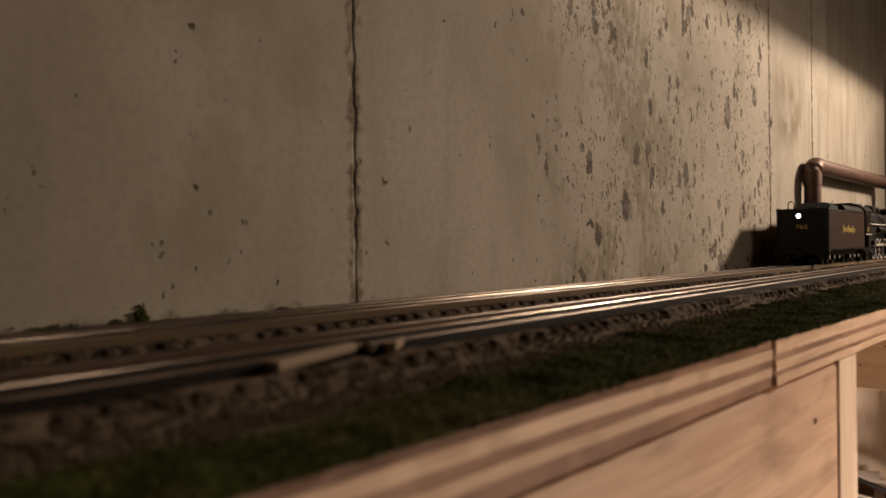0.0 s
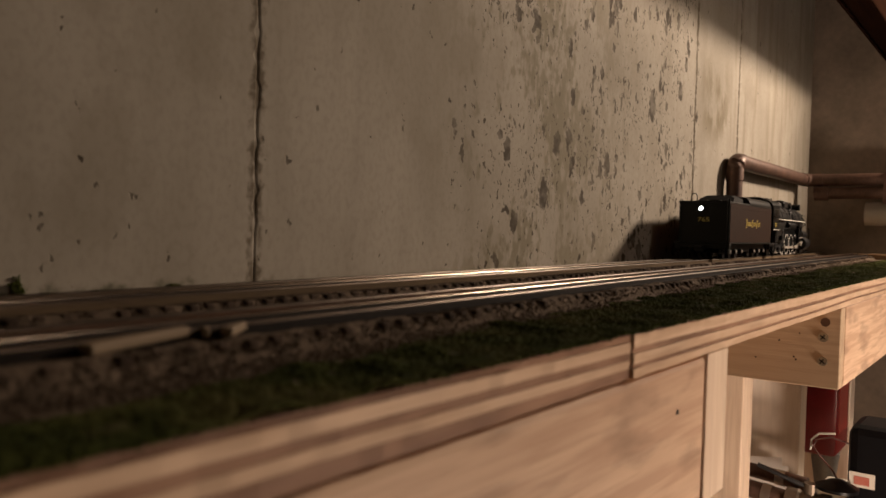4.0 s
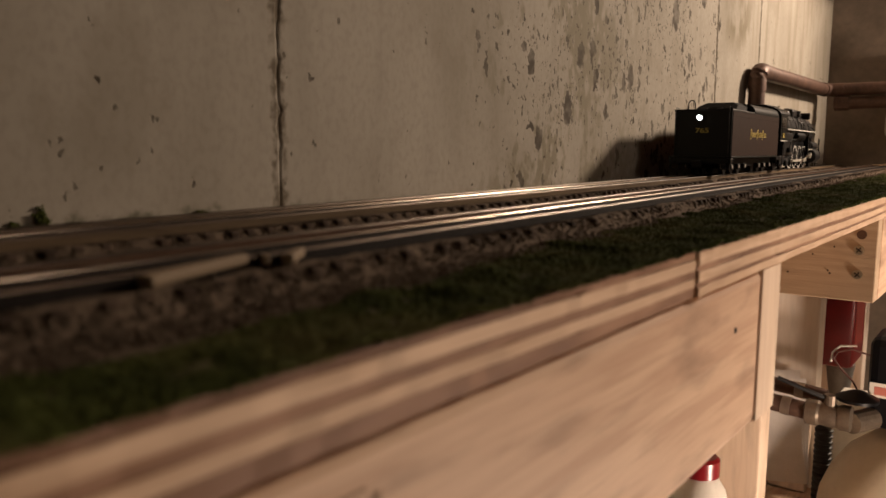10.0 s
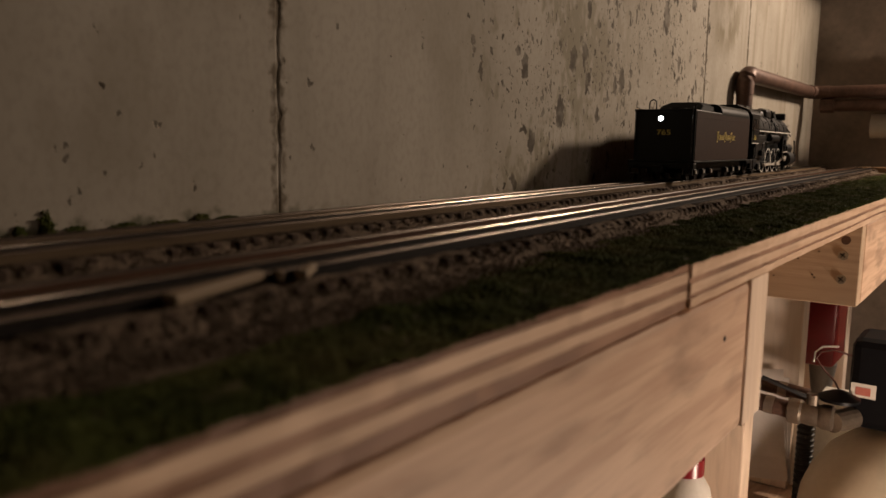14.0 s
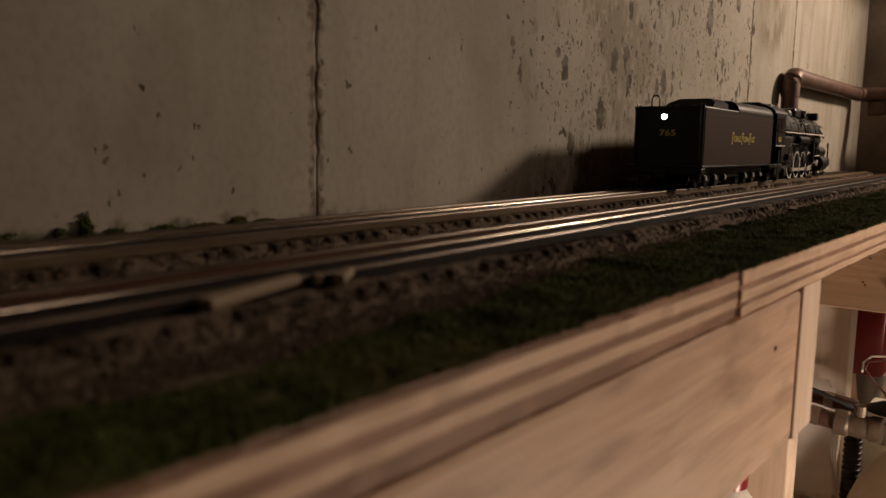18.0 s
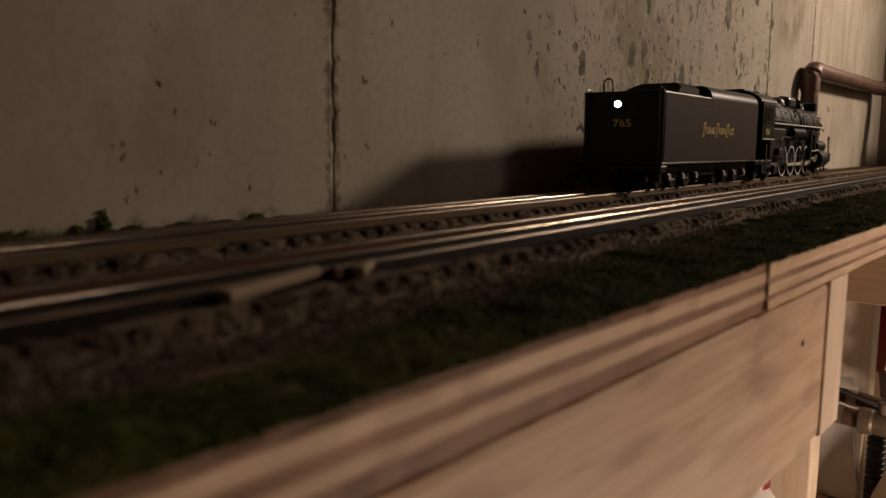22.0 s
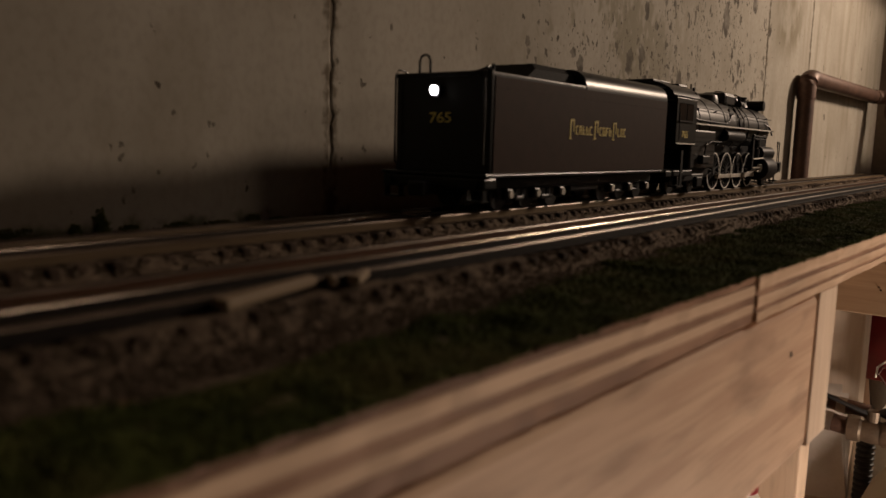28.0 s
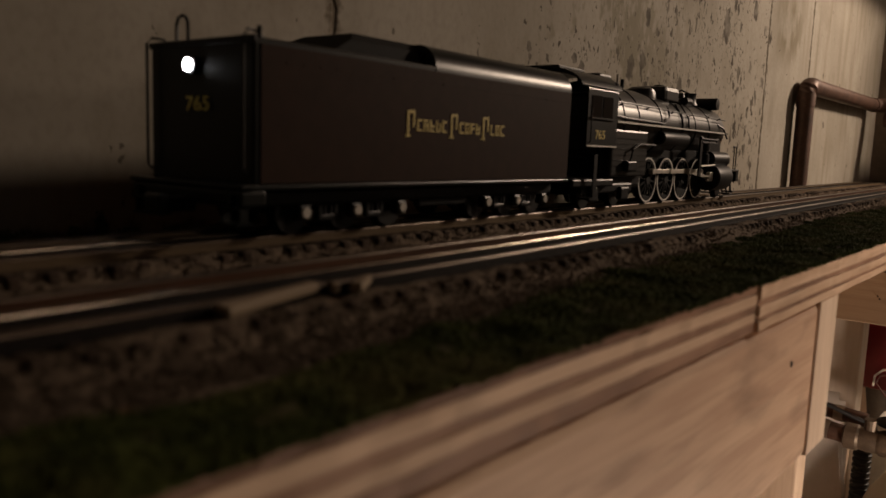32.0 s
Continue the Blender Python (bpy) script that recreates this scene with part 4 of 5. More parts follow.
for k, x in enumerate((-0.004, 0.004)):
    part("safety_valve", bar((x, 0.3596 + 0.004 * k, 0.0853), (x, 0.3596 + 0.004 * k, 0.0917), 0.0014, seg=12), BLACK, loco)
part("chimney", turned([(0.0100, 0.0), (0.0085, 0.0030), (0.0080, 0.0090), (0.0088, 0.0105), (0.0075, 0.0105), (0.0070, 0.0040)], 28, pose(0, 0.5080, 0.0815)), BLACK, loco, smooth=True)
part("feedwater_heater", turned([(0.0005, -0.017), (0.0050, -0.0165), (0.0055, -0.015), (0.0055, 0.015), (0.0050, 0.0165), (0.0005, 0.017)], 22, pose(0, 0.5440, 0.0850, 0, 90, 0)), BLACK, loco, smooth=True)
part("bell", turned([(0.0042, 0.0), (0.0032, 0.0012), (0.0024, 0.0042), (0.0005, 0.0052)], 20, pose(0, 0.4948, 0.0868)), BOILER, loco, smooth=True)
part("bell_frame", bent(bmesh.new(), [(-0.006, 0.4948, 0.0822), (-0.006, 0.4948, 0.0915), (0, 0.4948, 0.0941), (0.006, 0.4948, 0.0915), (0.006, 0.4948, 0.0822)], 0.0007, 8), BLACK, loco)
part("generator", bar((0.010, 0.4763, 0.0832), (0.010, 0.4879, 0.0832), 0.0034, seg=16), BLACK, loco)
part("headlight_case", bar((0, 0.5494, 0.0770), (0, 0.5578, 0.0770), 0.0058, seg=22), BLACK, loco)
part("headlight_lens", bar((0, 0.5578, 0.0770), (0, 0.5584, 0.0770), 0.0048, seg=22), WHITE, loco)
part("frame", boxed(-0.0110, 0.0110, 0.3080, 0.5599, 0.0090, 0.0260, 0.001), BLACK, loco)
part("boiler_belly", boxed(-0.0150, 0.0150, 0.3660, 0.5477, 0.0240, 0.0499, 0.003), BLACK, loco)
part("ash_pan", boxed(-0.0200, 0.0200, 0.3080, 0.3720, 0.0120, 0.0240, 0.003), BLACK, loco)
part("front_deck", boxed(-0.0310, 0.0310, 0.5511, 0.5703, 0.0240, 0.0262, 0.0006), BLACK, loco)
part("buffer_beam", boxed(-0.0315, 0.0315, 0.5653, 0.5736, 0.0150, 0.0262, 0.0008), BLACK, loco)
pilot = bmesh.new()
for k in range(11):
    x = -0.025 + k * 0.005
    tube(pilot, (x, 0.5692, 0.0160), (x * 0.86, 0.5920 - abs(x) * 0.22, 0.0030), 0.0009, seg=8)
box(pilot, -0.024, 0.024, 0.5747, 0.5833, 0.0020, 0.0034, 0.0004)
part("pilot", pilot, BLACK, loco)
part("front_coupler", boxed(-0.0045, 0.0045, 0.5736, 0.5950, 0.0105, 0.0165, 0.0012), BLACK, loco)
# trailing truck
for y, r in ((0.2840, 0.0098), (0.3312, 0.0086)):
    wheelset(loco, y, r, 0.0163, r * 0.8)
for s in (1, -1):
    bm = boxed(min(s * 0.0200, s * 0.0235), max(s * 0.0200, s * 0.0235), 0.2694, 0.3492, 0.0100, 0.0165, 0.0012)
    box(bm, min(s * 0.0225, s * 0.0265), max(s * 0.0225, s * 0.0265), 0.2784, 0.2895, 0.0050, 0.0150, 0.001)
    box(bm, min(s * 0.0225, s * 0.0265), max(s * 0.0225, s * 0.0265), 0.3248, 0.3376, 0.0050, 0.0140, 0.001)
    part("trailing_truck_frame", bm, BLACK, loco)
wheelset(loco, 0.5571, 0.0072, 0.0163, 0.006)

# driving wheels with spokes, bright tyres, rods
AXLES, DR, CRANK = (0.3880, 0.4240, 0.4600, 0.4960), 0.0178, 0.0066


def driver(side, main):
    """One driving wheel in its own space, axle along x."""
    bm = bmesh.new()
    turn = Matrix.Rotation(radians(90), 4, "Y")
    tube(bm, (-side * 0.001, 0, 0), (side * 0.0022, 0, 0), 0.0034, seg=20)
    tube(bm, (-side * 0.001, CRANK, 0), (side * 0.0022, CRANK, 0), 0.0024, seg=16)
    out = [(0.0142, -0.0014), (0.0162, -0.0020), (DR + 0.0007, -0.0022), (DR, -0.0012), (DR, 0.0014), (0.0142, 0.0014)]
    rings = [[bm.verts.new(turn @ Vector((r * math.cos(2 * math.pi * k / 40), r * math.sin(2 * math.pi * k / 40), z))) for k in range(40)] for r, z in out]
    for u, v in zip(rings, rings[1:] + rings[:1]):
        for k in range(40):
            bm.faces.new((u[k], u[(k + 1) % 40], v[(k + 1) % 40], v[k]))
    arc = [(0.0, 0.0)] + [(0.0146 * math.cos(a), 0.0146 * math.sin(a)) for a in np.linspace(math.pi - (1.0 if main else 0.6), math.pi + (1.0 if main else 0.6), 10)][0:]
    lo = [bm.verts.new((side * 0.0003, y, z)) for y, z in arc[1:]]
    hi = [bm.verts.new((side * 0.0016, y, z)) for y, z in arc[1:]]
    bm.faces.new(lo)
    bm.faces.new(hi[::-1])
    for k in range(len(lo)):
        q = (k + 1) % len(lo)
        bm.faces.new((lo[k], hi[k], hi[q], lo[q]))
    bmesh.ops.recalc_face_normals(bm, faces=bm.faces[:])
    return bm


def tyre():
    turn = Matrix.Rotation(radians(90), 4, "Y")
    bm = bmesh.new()
    out = [(0.0160, 0.0010), (0.0171, 0.0010), (0.0171, 0.0017), (0.0160, 0.0017)]
    rings = [[bm.verts.new(turn @ Vector((r * math.cos(2 * math.pi * k / 44), r * math.sin(2 * math.pi * k / 44), z))) for k in range(44)] for r, z in out]
    for u, v in zip(rings, rings[1:] + rings[:1]):
        for k in range(44):
            bm.faces.new((u[k], u[(k + 1) % 44], v[(k + 1) % 44], v[k]))
    bmesh.ops.recalc_face_normals(bm, faces=bm.faces[:])
    return bm


SPOKE = bpy.data.meshes.new("spoke")
bm = bar((0, 0, 0.0025), (0, 0, 0.0146), 0.0009, 0.0007, seg=6)
bm.to_mesh(SPOKE)
bm.free()
SPOKE.materials.append(SOOT)
for s in (1, -1):
    for i, y in enumerate(AXLES):
        wheel = part("driving_wheel", driver(s, i == 2), SOOT, loco)
        for w in range(14):
            spoke = new("spoke", SPOKE)
            spoke.parent = wheel
            spoke.matrix_local = pose(s * 0.0009, 0, 0, 360 * w / 14)
        ty = part("tyre", tyre(), RIM, wheel, "white-painted tyre rim", smooth=True)
        if s < 0:
            ty.rotation_euler = (0, 0, math.pi)
        TURN_PARTS.append((wheel, s * 0.0172, y, DR, DR))
RODS = []
for s in (1, -1):
    bm = bmesh.new()
    x0, x1 = sorted((s * 0.0212, s * 0.0226))
    box(bm, x0, x1, AXLES[0], AXLES[3], -0.0017, 0.0017, 0.0003)
    for y in AXLES:
        tube(bm, (s * 0.0196, y, 0), (s * 0.0232, y, 0), 0.0022, seg=16)
    RODS.append((part("side_rod", bm, SILVER, loco, "bright steel side rod"), s, "side"))
    bm = bmesh.new()
    x0, x1 = sorted((s * 0.0238, s * 0.0250))
    box(bm, x0, x1, 0.0, 0.0430, -0.0016, 0.0016, 0.0003)
    tube(bm, (s * 0.0230, 0, 0), (s * 0.0258, 0, 0), 0.0026, seg=16)
    tube(bm, (s * 0.0234, 0.0430, 0), (s * 0.0262, 0.0430, 0), 0.0018, seg=14)
    RODS.append((part("main_rod", bm, SILVER, loco, "bright steel main rod"), s, "main"))
    bm = boxed(*sorted((s * 0.0256, s * 0.0292)), -0.0045, 0.0045, -0.0018, 0.0045, 0.0006)
    tube(bm, (s * 0.0275, 0.003, 0), (s * 0.0275, 0.020, 0), 0.0010, seg=10)
    RODS.append((part("crosshead", bm, SILVER, loco), s, "head"))

# ---- pipes along the walls ----
PX, PY, PZ, PR = WALL + 0.017, 0.972, 1.263, 0.0125
BEND = END - 0.10


def sweep_round(a, b, c, r, n=7):
    """Points that round the corner b between a and c."""
    a, b, c = Vector(a), Vector(b), Vector(c)
    p, q = b + (a - b).normalized() * r, b + (c - b).normalized() * r
    return [p.lerp(b, u).lerp(b.lerp(q, u), u) for u in np.linspace(0, 1, n)]


pipe = thing("water_pipe", "dull brown copper water pipe rising beside the wall", "pipe")
c1, c2 = (PX, PY, PZ), (PX, BEND, PZ)
low, far_end = (PX, PY, TOP - 0.02), (-0.072, BEND, PZ)
part("riser", bar(low, (PX, PY, PZ - 0.02), PR, seg=20), COPPER, pipe, smooth=True)
part("run", bar((PX, PY + 0.02, PZ), (PX, BEND - 0.022, PZ), PR, seg=20), COPPER, pipe, smooth=True)
part("run", bar((PX + 0.022, BEND, PZ), far_end, PR, seg=20), COPPER, pipe, smooth=True)
part("elbow", bent(bmesh.new(), [(PX, PY, PZ - 0.032)] + sweep_round(low, c1, c2, 0.020) + [(PX, PY + 0.032, PZ)], PR + 0.0012, 20), COPPER, pipe, smooth=True)
part("elbow", bent(bmesh.new(), [(PX, BEND - 0.034, PZ)] + sweep_round(c1, c2, far_end, 0.020) + [(PX + 0.034, BEND, PZ)], PR + 0.0012, 20), COPPER, pipe, smooth=True)
pipe2 = thing("water_pipe", "dull brown copper water pipe along the end wall", "pipe")
part("run", bar((PX + 0.03, BEND, PZ - 0.027), (-0.072, BEND, PZ - 0.027), PR, seg=20), COPPER, pipe2, smooth=True)
part("union", bar((PX + 0.018, BEND, PZ - 0.027), (PX + 0.045, BEND, PZ - 0.027), PR + 0.003, seg=8), COPPER, pipe2)
part("bracket", boxed(PX + 0.145, PX + 0.160, BEND - 0.012, END, PZ - 0.05, PZ + 0.014, 0.001), COPPER, pipe2)
drain = thing("drain_pipe", "white plastic drain pipe stub on the end wall", "pipe")
PVC = mat("white_plastic", (0.62, 0.59, 0.53), (0.52, 0.49, 0.43), 30, 0.4)
part("run", bar((-0.135, END - 0.035, 1.195), (-0.072, END - 0.035, 1.195), 0.021, seg=28), PVC, drain, smooth=True)
part("cap", bar((-0.150, END - 0.035, 1.195), (-0.110, END - 0.035, 1.195), 0.0245, seg=28), PVC, drain, smooth=True)
tagged(part("cardboard_box", boxed(-0.16, 0.02, END - 0.10, END - 0.06, TOP + 0.0005, TOP + 0.012, 0.001), mat("cardboard", (0.30, 0.19, 0.10), (0.24, 0.15, 0.08), 40, 0.9)), "flat brown cardboard strip at the layout's end", "box")
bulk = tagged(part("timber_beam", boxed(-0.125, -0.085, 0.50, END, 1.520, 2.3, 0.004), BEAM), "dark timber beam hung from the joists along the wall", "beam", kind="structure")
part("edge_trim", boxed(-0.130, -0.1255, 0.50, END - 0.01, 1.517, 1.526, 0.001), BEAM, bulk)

# ---- clutter on the track side ----
SPLINT = wood("splint", (0.30, 0.23, 0.155), (0.22, 0.165, 0.11), "y", 120)


def splint(y, x, length, turn, w=0.0052):
    bm = boxed(-w / 2, w / 2, -length / 2, length / 2, 0, 0.0027, 0.0006)
    for v in bm.verts:
        if v.co.y > length * 0.45:
            v.co.x *= 0.6
    ob = tagged(part("wood_splint", bm, SPLINT), "pale splinter of wood lying on the tie ends", "splinter", group="wood splints by the track")
    ob.matrix_world = pose(x, y, 1.1092, 2, 4, turn)


splint(-0.1880, -0.0580, 0.034, 11, 0.0050)
splint(-0.1560, -0.0590, 0.013, 30, 0.0036)
splint(-0.1665, -0.0590, 0.004, 60, 0.0022)

# the lumber stamp, blurred to bars
STAMP = mat("stamp_ink", (0.22, 0.145, 0.10), (0.42, 0.29, 0.19), 300, 0.8)
for y0, y1, z0, z1 in ((-0.2165, -0.2156, 1.0490, 1.0690), (-0.2150, -0.1900, 1.0705, 1.0712), (-0.2140, -0.2030, 1.0655, 1.0690), (-0.2010, -0.1985, 1.0672, 1.0692), (-0.1965, -0.1945, 1.0668, 1.0686),
                       (-0.2080, -0.2065, 1.0545, 1.0580), (-0.2055, -0.2040, 1.0548, 1.0580), (-0.2030, -0.2005, 1.0552, 1.0578), (-0.1985, -0.1960, 1.0560, 1.0585), (-0.1880, -0.1855, 1.0640, 1.0690)):
    part("stamp_bar", boxed(-0.0004, 0.0000, y0, y1, z0, z1), STAMP, apron)
part("stamp_corner", bent(bmesh.new(), [(-0.0002, -0.2161, 1.0688), (-0.0002, -0.2160, 1.0698), (-0.0002, -0.2153, 1.0707), (-0.0002, -0.2145, 1.0709)], 0.00035, 6), STAMP, apron)
# knots, nail holes and a saw slot
HOLE = mat("dark_hole", (0.02, 0.012, 0.008), (0.03, 0.018, 0.012), 200, 0.9)
for x, y, z, r in ((0.0, 0.056, 1.058, 0.0011),):
    part("knot", bar((-0.0006, y, z), (0.0002, y, z), r * 1.3, seg=8), HOLE, apron)
knot = tagged(part("nail_hole", bar((-0.001, 0.191, 1.096), (0.0006, 0.191, 1.096), 0.0016, seg=8), HOLE), "small dark knot hole in the plywood edge", "knot")
cross = bpy.data.objects["cross_board"]
for x, z in ((-0.0370, 1.0345), (-0.0352, 1.0320), (-0.0500, 1.0480), (-0.0700, 1.0300), (-0.0330, 1.0560)):
    part("nail_hole", bar((x, 0.4446, z), (x, 0.4456, z), 0.0008, seg=7), HOLE, cross)
part("saw_slot", boxed(-0.090, -0.058, 0.4446, 0.4456, 1.0588, 1.0600, m=Matrix.Translation((-0.074, 0, 1.0594)) @ Matrix.Rotation(radians(-22), 4, "Y") @ Matrix.Translation((0.074, 0, -1.0594))), HOLE, cross)
part("knot", bar((-0.0120, 0.4444, 1.068), (-0.0120, 0.4456, 1.068), 0.0040, seg=14), mat("knot_wood", (0.10, 0.045, 0.022), (0.06, 0.03, 0.015), 150, 0.7), cross)
SCREW = mat("zinc_screw", (0.55, 0.48, 0.36), (0.42, 0.36, 0.27), 200, 0.35, 0.9)
for z in (1.0545, 1.0330):
    head = part("screw", turned([(0.0005, 0.0), (0.0042, 0.0002), (0.0040, 0.0010), (0.0005, 0.0012)], 18, pose(-0.0135, 0.4449, z, 90)), SCREW, cross, "zinc screw head")
    part("cross_slot", box(boxed(-0.0027, 0.0027, -0.0001, 0.0002, -0.0005, 0.0005), -0.0005, 0.0005, -0.0001, 0.0002, -0.0027, 0.0027, m=None), HOLE, head).matrix_local = pose(-0.0135, 0.4436, z, 0, 35, 0)

# ---- below the shelf ----
for y0, y1 in ((0.66, 0.70), (0.96, 1.00), (1.38, 1.42)):
    tagged(part("shelf_leg", boxed(-0.229, -0.140, y0, y1, 0.0, 1.0810, 0.002), LEG if y0 > 0.9 else PINE_UP), "pale pine upright carrying the shelf", "post", group="shelf legs")
for y0, y1 in ((0.20, 0.657), (0.703, 0.957), (1.003, 1.377)):
    tagged(part("lower_shelf", boxed(WALL + 0.004, -0.035 if y0 > 0.9 else -0.060, y0, y1, 0.600, 0.618, 0.001), PINE), "pale pine lower shelf between the legs", "shelf", group="lower shelf boards")
RED = mat("red_enamel", (0.20, 0.008, 0.013), (0.15, 0.005, 0.009), 40, 0.28, 0, 0.03)
can = thing("red_canister", "glossy red metal canister standing behind the leg", "canister")
part("body", boxed(-0.225, -0.126, 1.17, 1.28, 0.760, 1.020, 0.008), RED, can, smooth=True)
# lighter red panel added over the canister's right face, not a known label
part("label", boxed(-0.1262, -0.1252, 1.185, 1.262, 0.80, 0.93), mat("lighter_red", (0.36, 0.05, 0.04), (0.30, 0.03, 0.03), 20, 0.3), can)
part("handle", bent(bmesh.new(), [(-0.176, 1.19, 1.018), (-0.176, 1.19, 1.035), (-0.176, 1.20, 1.042), (-0.176, 1.25, 1.042), (-0.176, 1.26, 1.035), (-0.176, 1.26, 1.018)], 0.004, 8), RED, can, smooth=True)
CLEAR = mat("grey_hose", (0.22, 0.22, 0.21), (0.14, 0.14, 0.135), 40, 0.35)
part("neck", turned([(0.010, 0.618), (0.014, 0.63), (0.016, 0.70), (0.024, 0.7595)], 24, pose(-0.150, 1.21, 0)), CLEAR, can, smooth=True)
RUBBER = mat("black_rubber", (0.02, 0.02, 0.021), (0.012, 0.012, 0.013), 80, 0.55)
ribs = [(0.0105, 0.6185)]
for k in range(19):
    z = 0.6195 + k * 0.0085
    ribs += [(0.0105, z), (0.0126, z + 0.0012), (0.0126, z + 0.0046), (0.0105, z + 0.0060)]
bm = turned(ribs, 20, pose(-0.114, 0.905, 0))
tagged(part("corrugated_hose", bm, RUBBER, smooth=True), "black corrugated drain hose standing behind the valve", "hose")

# pressure tank with its switch, valve and pipes
unit = thing("pressure_tank", "cream pressure tank with black switch box and brass valve", "tank")
CREAM = mat("cream_paint", (0.66, 0.58, 0.43), (0.56, 0.48, 0.35), 14, 0.42, 0, 0.04)
BRASS = mat("dull_brass", (0.24, 0.195, 0.15), (0.15, 0.12, 0.09), 60, 0.42, 0.6, 0.1)
TX, TY = 0.015, 0.875
part("vessel", turned([(0.10, 0.0), (0.128, 0.02), (0.128, 0.630), (0.124, 0.665), (0.112, 0.698), (0.092, 0.730), (0.064, 0.754), (0.032, 0.768), (0.004, 0.772)], 56, pose(TX, TY, 0)), CREAM, unit, smooth=True)
sw = part("switch_box", boxed(-0.054, 0.06, 0.835, 0.925, 0.771, 0.896, 0.012), mat("black_plastic", (0.006, 0.006, 0.007), (0.004, 0.004, 0.005), 60, 0.4, spec=0.15), unit, "black plastic switch box")
label = part("sticker", boxed(-0.0505, -0.0200, 0.8342, 0.8348, 0.8155, 0.8350), mat("sticker_paper", (0.72, 0.66, 0.58), (0.66, 0.6, 0.52), 80, 0.5), sw, "small white sticker with a red and blue patch")
part("red_patch", boxed(-0.0445, -0.0265, 0.8336, 0.8341, 0.8190, 0.8300), mat("sticker_red", (0.45, 0.10, 0.07), (0.5, 0.2, 0.15), 120, 0.5), label)
VY = 0.80
valve = part("valve_body", turned([(0.0135, 0.0), (0.0175, 0.002), (0.0175, 0.016), (0.0150, 0.019), (0.0165, 0.030), (0.0150, 0.040), (0.0175, 0.044), (0.0175, 0.056), (0.012, 0.058)], 12, pose(-0.120, VY, 0.790, 0, 90, 0)), BRASS, unit, "dull brass ball valve", smooth=True)
part("tee", bar((-0.064, VY, 0.785), (-0.045, 0.838, 0.785), 0.0145, seg=16), BRASS, unit)
part("supply_pipe", bar((-0.205, VY, 0.797), (-0.120, VY, 0.790), 0.0118, seg=18), COPPER, unit, smooth=True)
part("joint", bar((-0.150, VY, 0.7925), (-0.138, VY, 0.7915), 0.0128, seg=18), mat("solder", (0.46, 0.42, 0.37), (0.36, 0.32, 0.28), 90, 0.4, 0.9), unit, smooth=True)
part("return_pipe", bar((-0.205, VY + 0.035, 0.812), (-0.100, VY + 0.030, 0.806), 0.0098, seg=18), COPPER, unit, smooth=True)
part("joint", bar((-0.140, VY + 0.032, 0.808), (-0.128, VY + 0.031, 0.8075), 0.0108, seg=18), MATS["solder"], unit, smooth=True)
lever = part("lever", bent(bmesh.new(), [(-0.092, VY, 0.812), (-0.105, VY - 0.004, 0.816), (-0.155, VY - 0.010, 0.832)], 0.0030, 8), RUBBER, unit, "dark coated valve lever", smooth=True)
part("bonnet", bar((-0.090, VY, 0.800), (-0.090, VY, 0.818), 0.008, seg=14), BRASS, unit)
part("cap", turned([(0.004, 0.0), (0.026, 0.002), (0.026, 0.006), (0.010, 0.014), (0.002, 0.016)], 24, pose(-0.060, VY + 0.01, 0.812)), MATS["black_plastic"], unit, smooth=True)
part("wire", bent(bmesh.new(), [(-0.052, 0.845, 0.868), (-0.075, 0.84, 0.874), (-0.092, 0.838, 0.868), (-0.096, 0.838, 0.858), (-0.086, 0.836, 0.846), (-0.070, 0.832, 0.832), (-0.060, 0.83, 0.815)], 0.0013, 8), mat("red_wire", (0.12, 0.05, 0.04), (0.08, 0.035, 0.03), 90, 0.4), unit, smooth=True)
part("wire", bent(bmesh.new(), [(-0.100, 0.842, 0.852), (-0.099, 0.842, 0.866), (-0.090, 0.842, 0.876), (-0.070, 0.843, 0.879)], 0.0015, 8), PVC, unit, smooth=True)
tagged(part("white_block", boxed(-0.118, -0.050, 0.985, 1.06, 0.6185, 0.76, 0.004), PVC), "pale plastic housing behind the tank", "box")
# papers, plank and jug on the lower shelf
PAPER = mat("paper", (0.78, 0.74, 0.70), (0.70, 0.66, 0.61), 40, 0.8)


def sheet(y, lean, z, up):
    bm = boxed(-0.045, 0.040, -0.0004, 0.0004, 0.0, up)
    bmesh.ops.subdivide_edges(bm, edges=[e for e in bm.edges if abs(e.verts[0].co.z - e.verts[1].co.z) > 0.05], cuts=8)
    for v in bm.verts:
        v.co.y += 0.05 * (v.co.z / up) ** 2 - 0.02 * (v.co.z / up)
    ob = tagged(part("paper_sheet", bm, PAPER), "curled white paper sheet leaning on the lower shelf", "paper", group="leaning papers")
    ob.matrix_world = pose(-0.170, y, z, 0, lean, 0)


for k in range(3):
    sheet(0.896 + 0.004 * k, -9 + 2.5 * k, 0.6195 + 0.022, 0.165 - 0.012 * k)
bm = boxed(-0.035, 0.020, -0.008, 0.008, 0.0, 0.12, 0.002)
plank = tagged(part("wood_offcut", bm, PINE_UP), "short pine offcut leaning on the lower shelf", "board")
plank.matrix_world = pose(-0.160, 0.935, 0.6190, -6, 0, 0)
jug = thing("plastic_jug", "white plastic jug with red label and red cap", "jug", pose(-0.150, 0.47, 0.6185))
part("body", turned([(0.028, 0.0), (0.031, 0.006), (0.031, 0.150), (0.027, 0.172), (0.016, 0.190), (0.014, 0.192)], 36), PVC, jug, smooth=True)
part("cap", turned([(0.0200, 0.188), (0.0200, 0.205), (0.017, 0.208)], 24), RED, jug, "bright red screw cap", smooth=True)
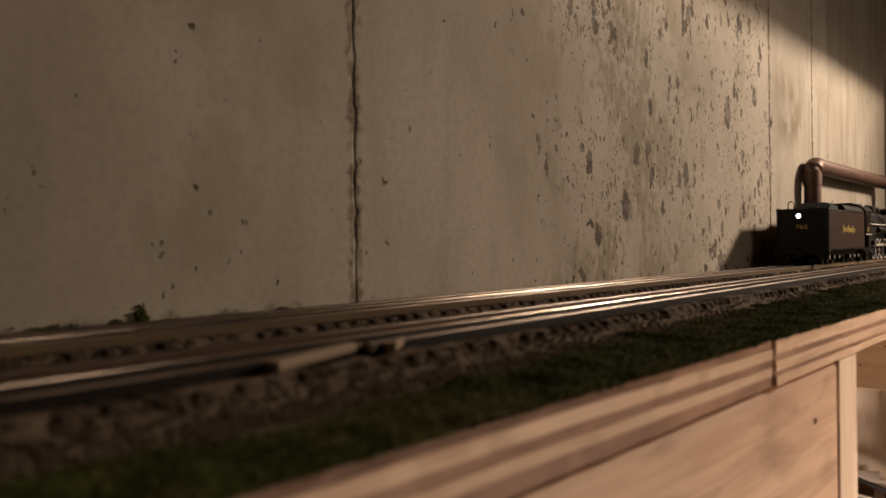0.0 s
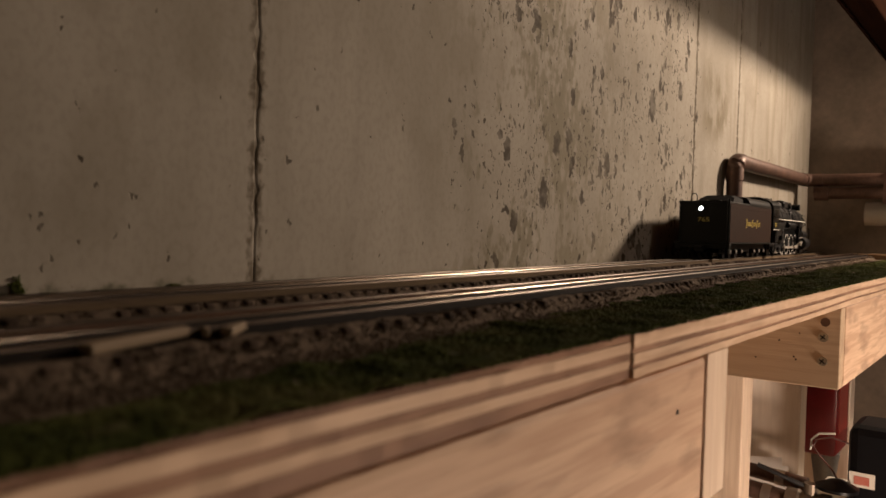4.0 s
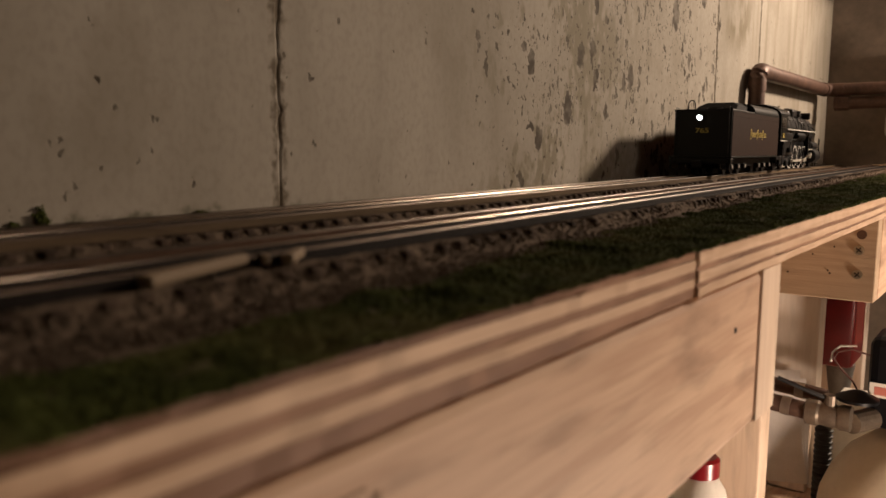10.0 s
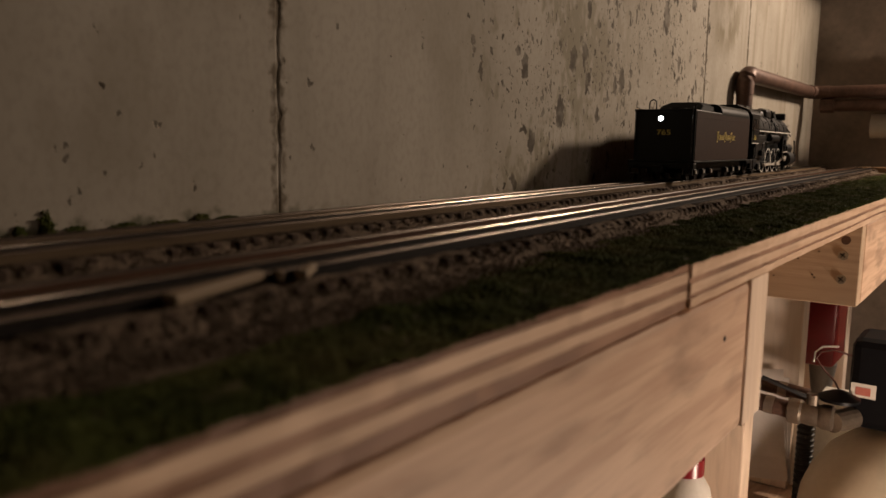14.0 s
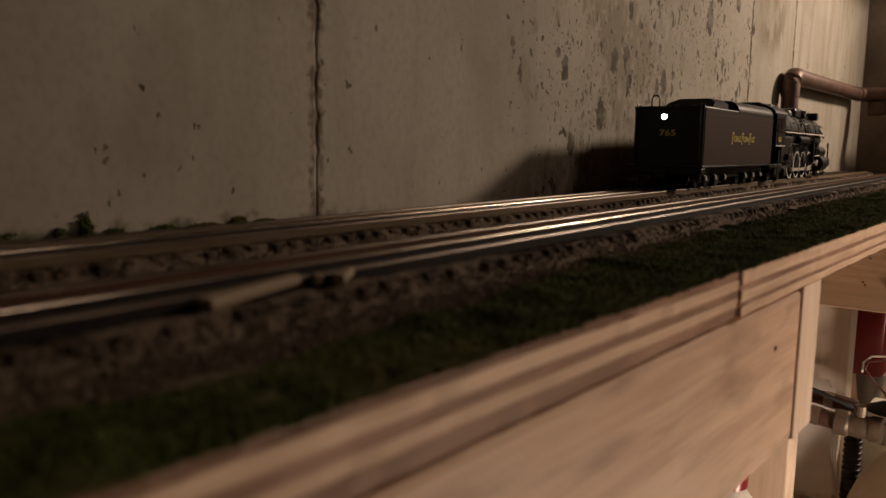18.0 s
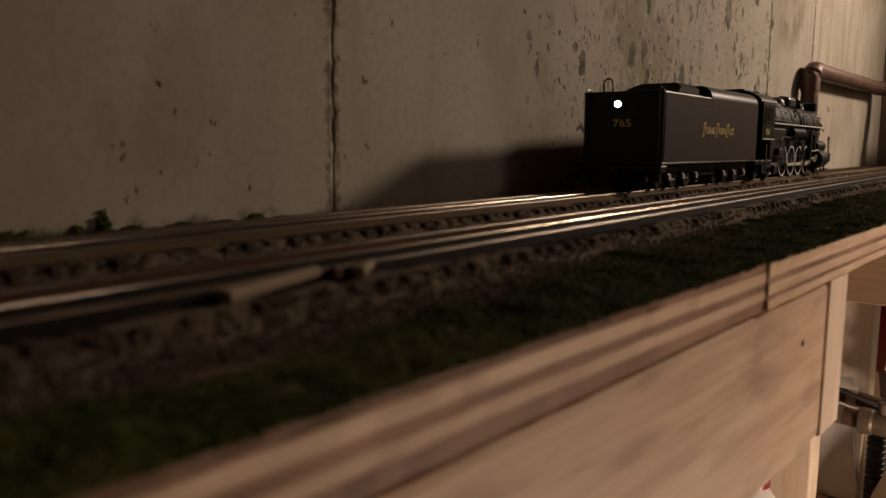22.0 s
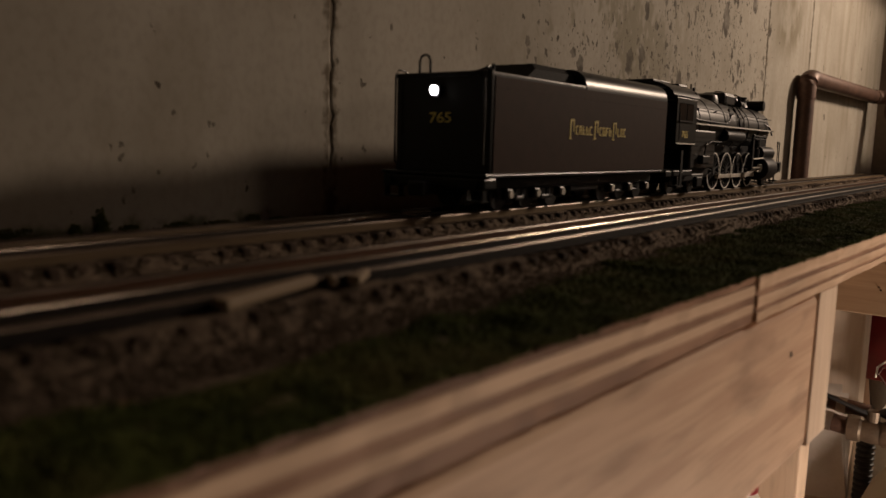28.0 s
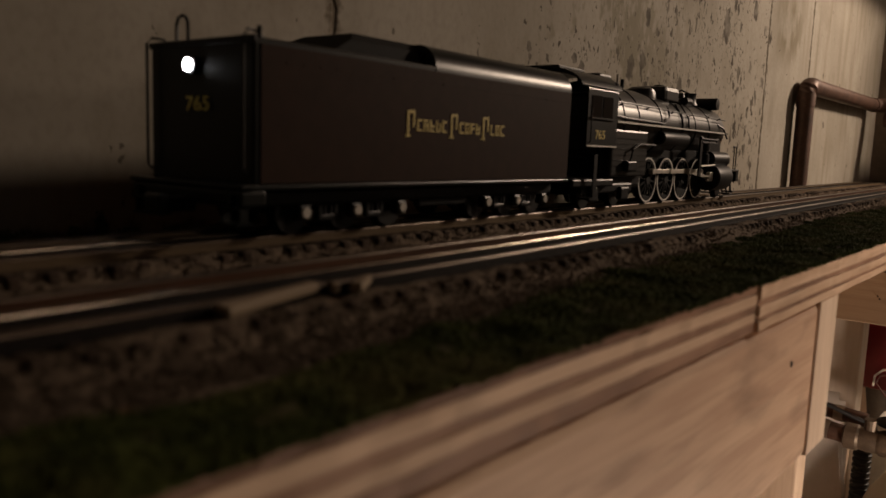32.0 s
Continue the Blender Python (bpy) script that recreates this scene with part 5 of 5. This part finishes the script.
part("label", turned([(0.0314, 0.02), (0.0318, 0.022), (0.0318, 0.147), (0.0314, 0.149)], 36), RED, jug, "bright red wrap-around label", smooth=True)

# ---- ties under both tracks ----
tie_mesh = boxed(-0.0272, 0.0272, -0.0021, 0.0021, 1.1022, 1.1079, 0.0009)
me = bpy.data.meshes.new("tie")
tie_mesh.to_mesh(me)
tie_mesh.free()
me.materials.append(TIE)
for t in TRACKS:
    for i in range(206):
        ob = new("tie", me)
        ob.parent = t
        ob.matrix_local = pose((rnd.random() - 0.5) * 0.0025, -0.62 + i * 0.0103, 0.0, 0, 0, (rnd.random() - 0.5) * 4)

# ---- motion of the train: it backs slowly along the far track ----
STOPS = [(0, 0.7560), (2, 0.7240), (4.5, 0.6785), (6, 0.6560), (7, 0.6410), (8, 0.6225), (9, 0.6010), (10, 0.5775), (11, 0.5525), (12, 0.5280), (13, 0.5050), (14, 0.4800), (15, 0.4540), (16.5, 0.4125),
         (18, 0.3700), (19, 0.3390), (20, 0.3070), (21, 0.2715), (22, 0.2355), (23, 0.2000), (24, 0.1640), (25, 0.1280), (26.5, 0.0710), (28, 0.0145), (29, -0.0230), (30, -0.0610), (31, -0.0982), (32, -0.1375)]
HEADING = math.degrees(math.atan(SKEW))


def place(t):
    """How far along its track the tender's rear stands at t: smooth through the stops."""
    ts, ys = [a for a, _ in STOPS], [b for _, b in STOPS]
    slope = np.gradient(ys, ts)
    i = min(max(int(np.searchsorted(ts, t)) - 1, 0), len(ts) - 2)
    h = ts[i + 1] - ts[i]
    u = (t - ts[i]) / h
    return float((1 + 2 * u) * (1 - u) ** 2 * ys[i] + u * (1 - u) ** 2 * h * slope[i] + u * u * (3 - 2 * u) * ys[i + 1] + u * u * (u - 1) * h * slope[i + 1])


def motions():
    half = [0.5 * i for i in range(65)]
    quick = [0.25 * i for i in range(129)]
    for ob in (tender, loco):
        walk(ob, [(t, pose(FAR, 0, RAILTOP, 0, 0, HEADING) @ Matrix.Translation((0, place(t), 0))) for t in half])
    for ob, x, y, z, r in TURN_PARTS:
        walk(ob, [(t, pose(x, y, z, math.degrees(-place(t) / r))) for t in quick])
    for ob, s, kind in RODS:
        rows = []
        for t in quick:
            a = -place(t) / DR
            cy, cz = CRANK * math.cos(a), CRANK * math.sin(a)
            if kind == "side":
                rows.append((t, pose(0, cy, DR + cz)))
            elif kind == "main":
                rows.append((t, pose(0, AXLES[2] + cy, DR + cz, math.degrees(math.asin((0.0015 - cz) / 0.043)))))
            else:
                rows.append((t, pose(0, AXLES[2] + cy + math.sqrt(0.043 ** 2 - (0.0015 - cz) ** 2), DR + 0.0015)))
        walk(ob, rows)


motions()
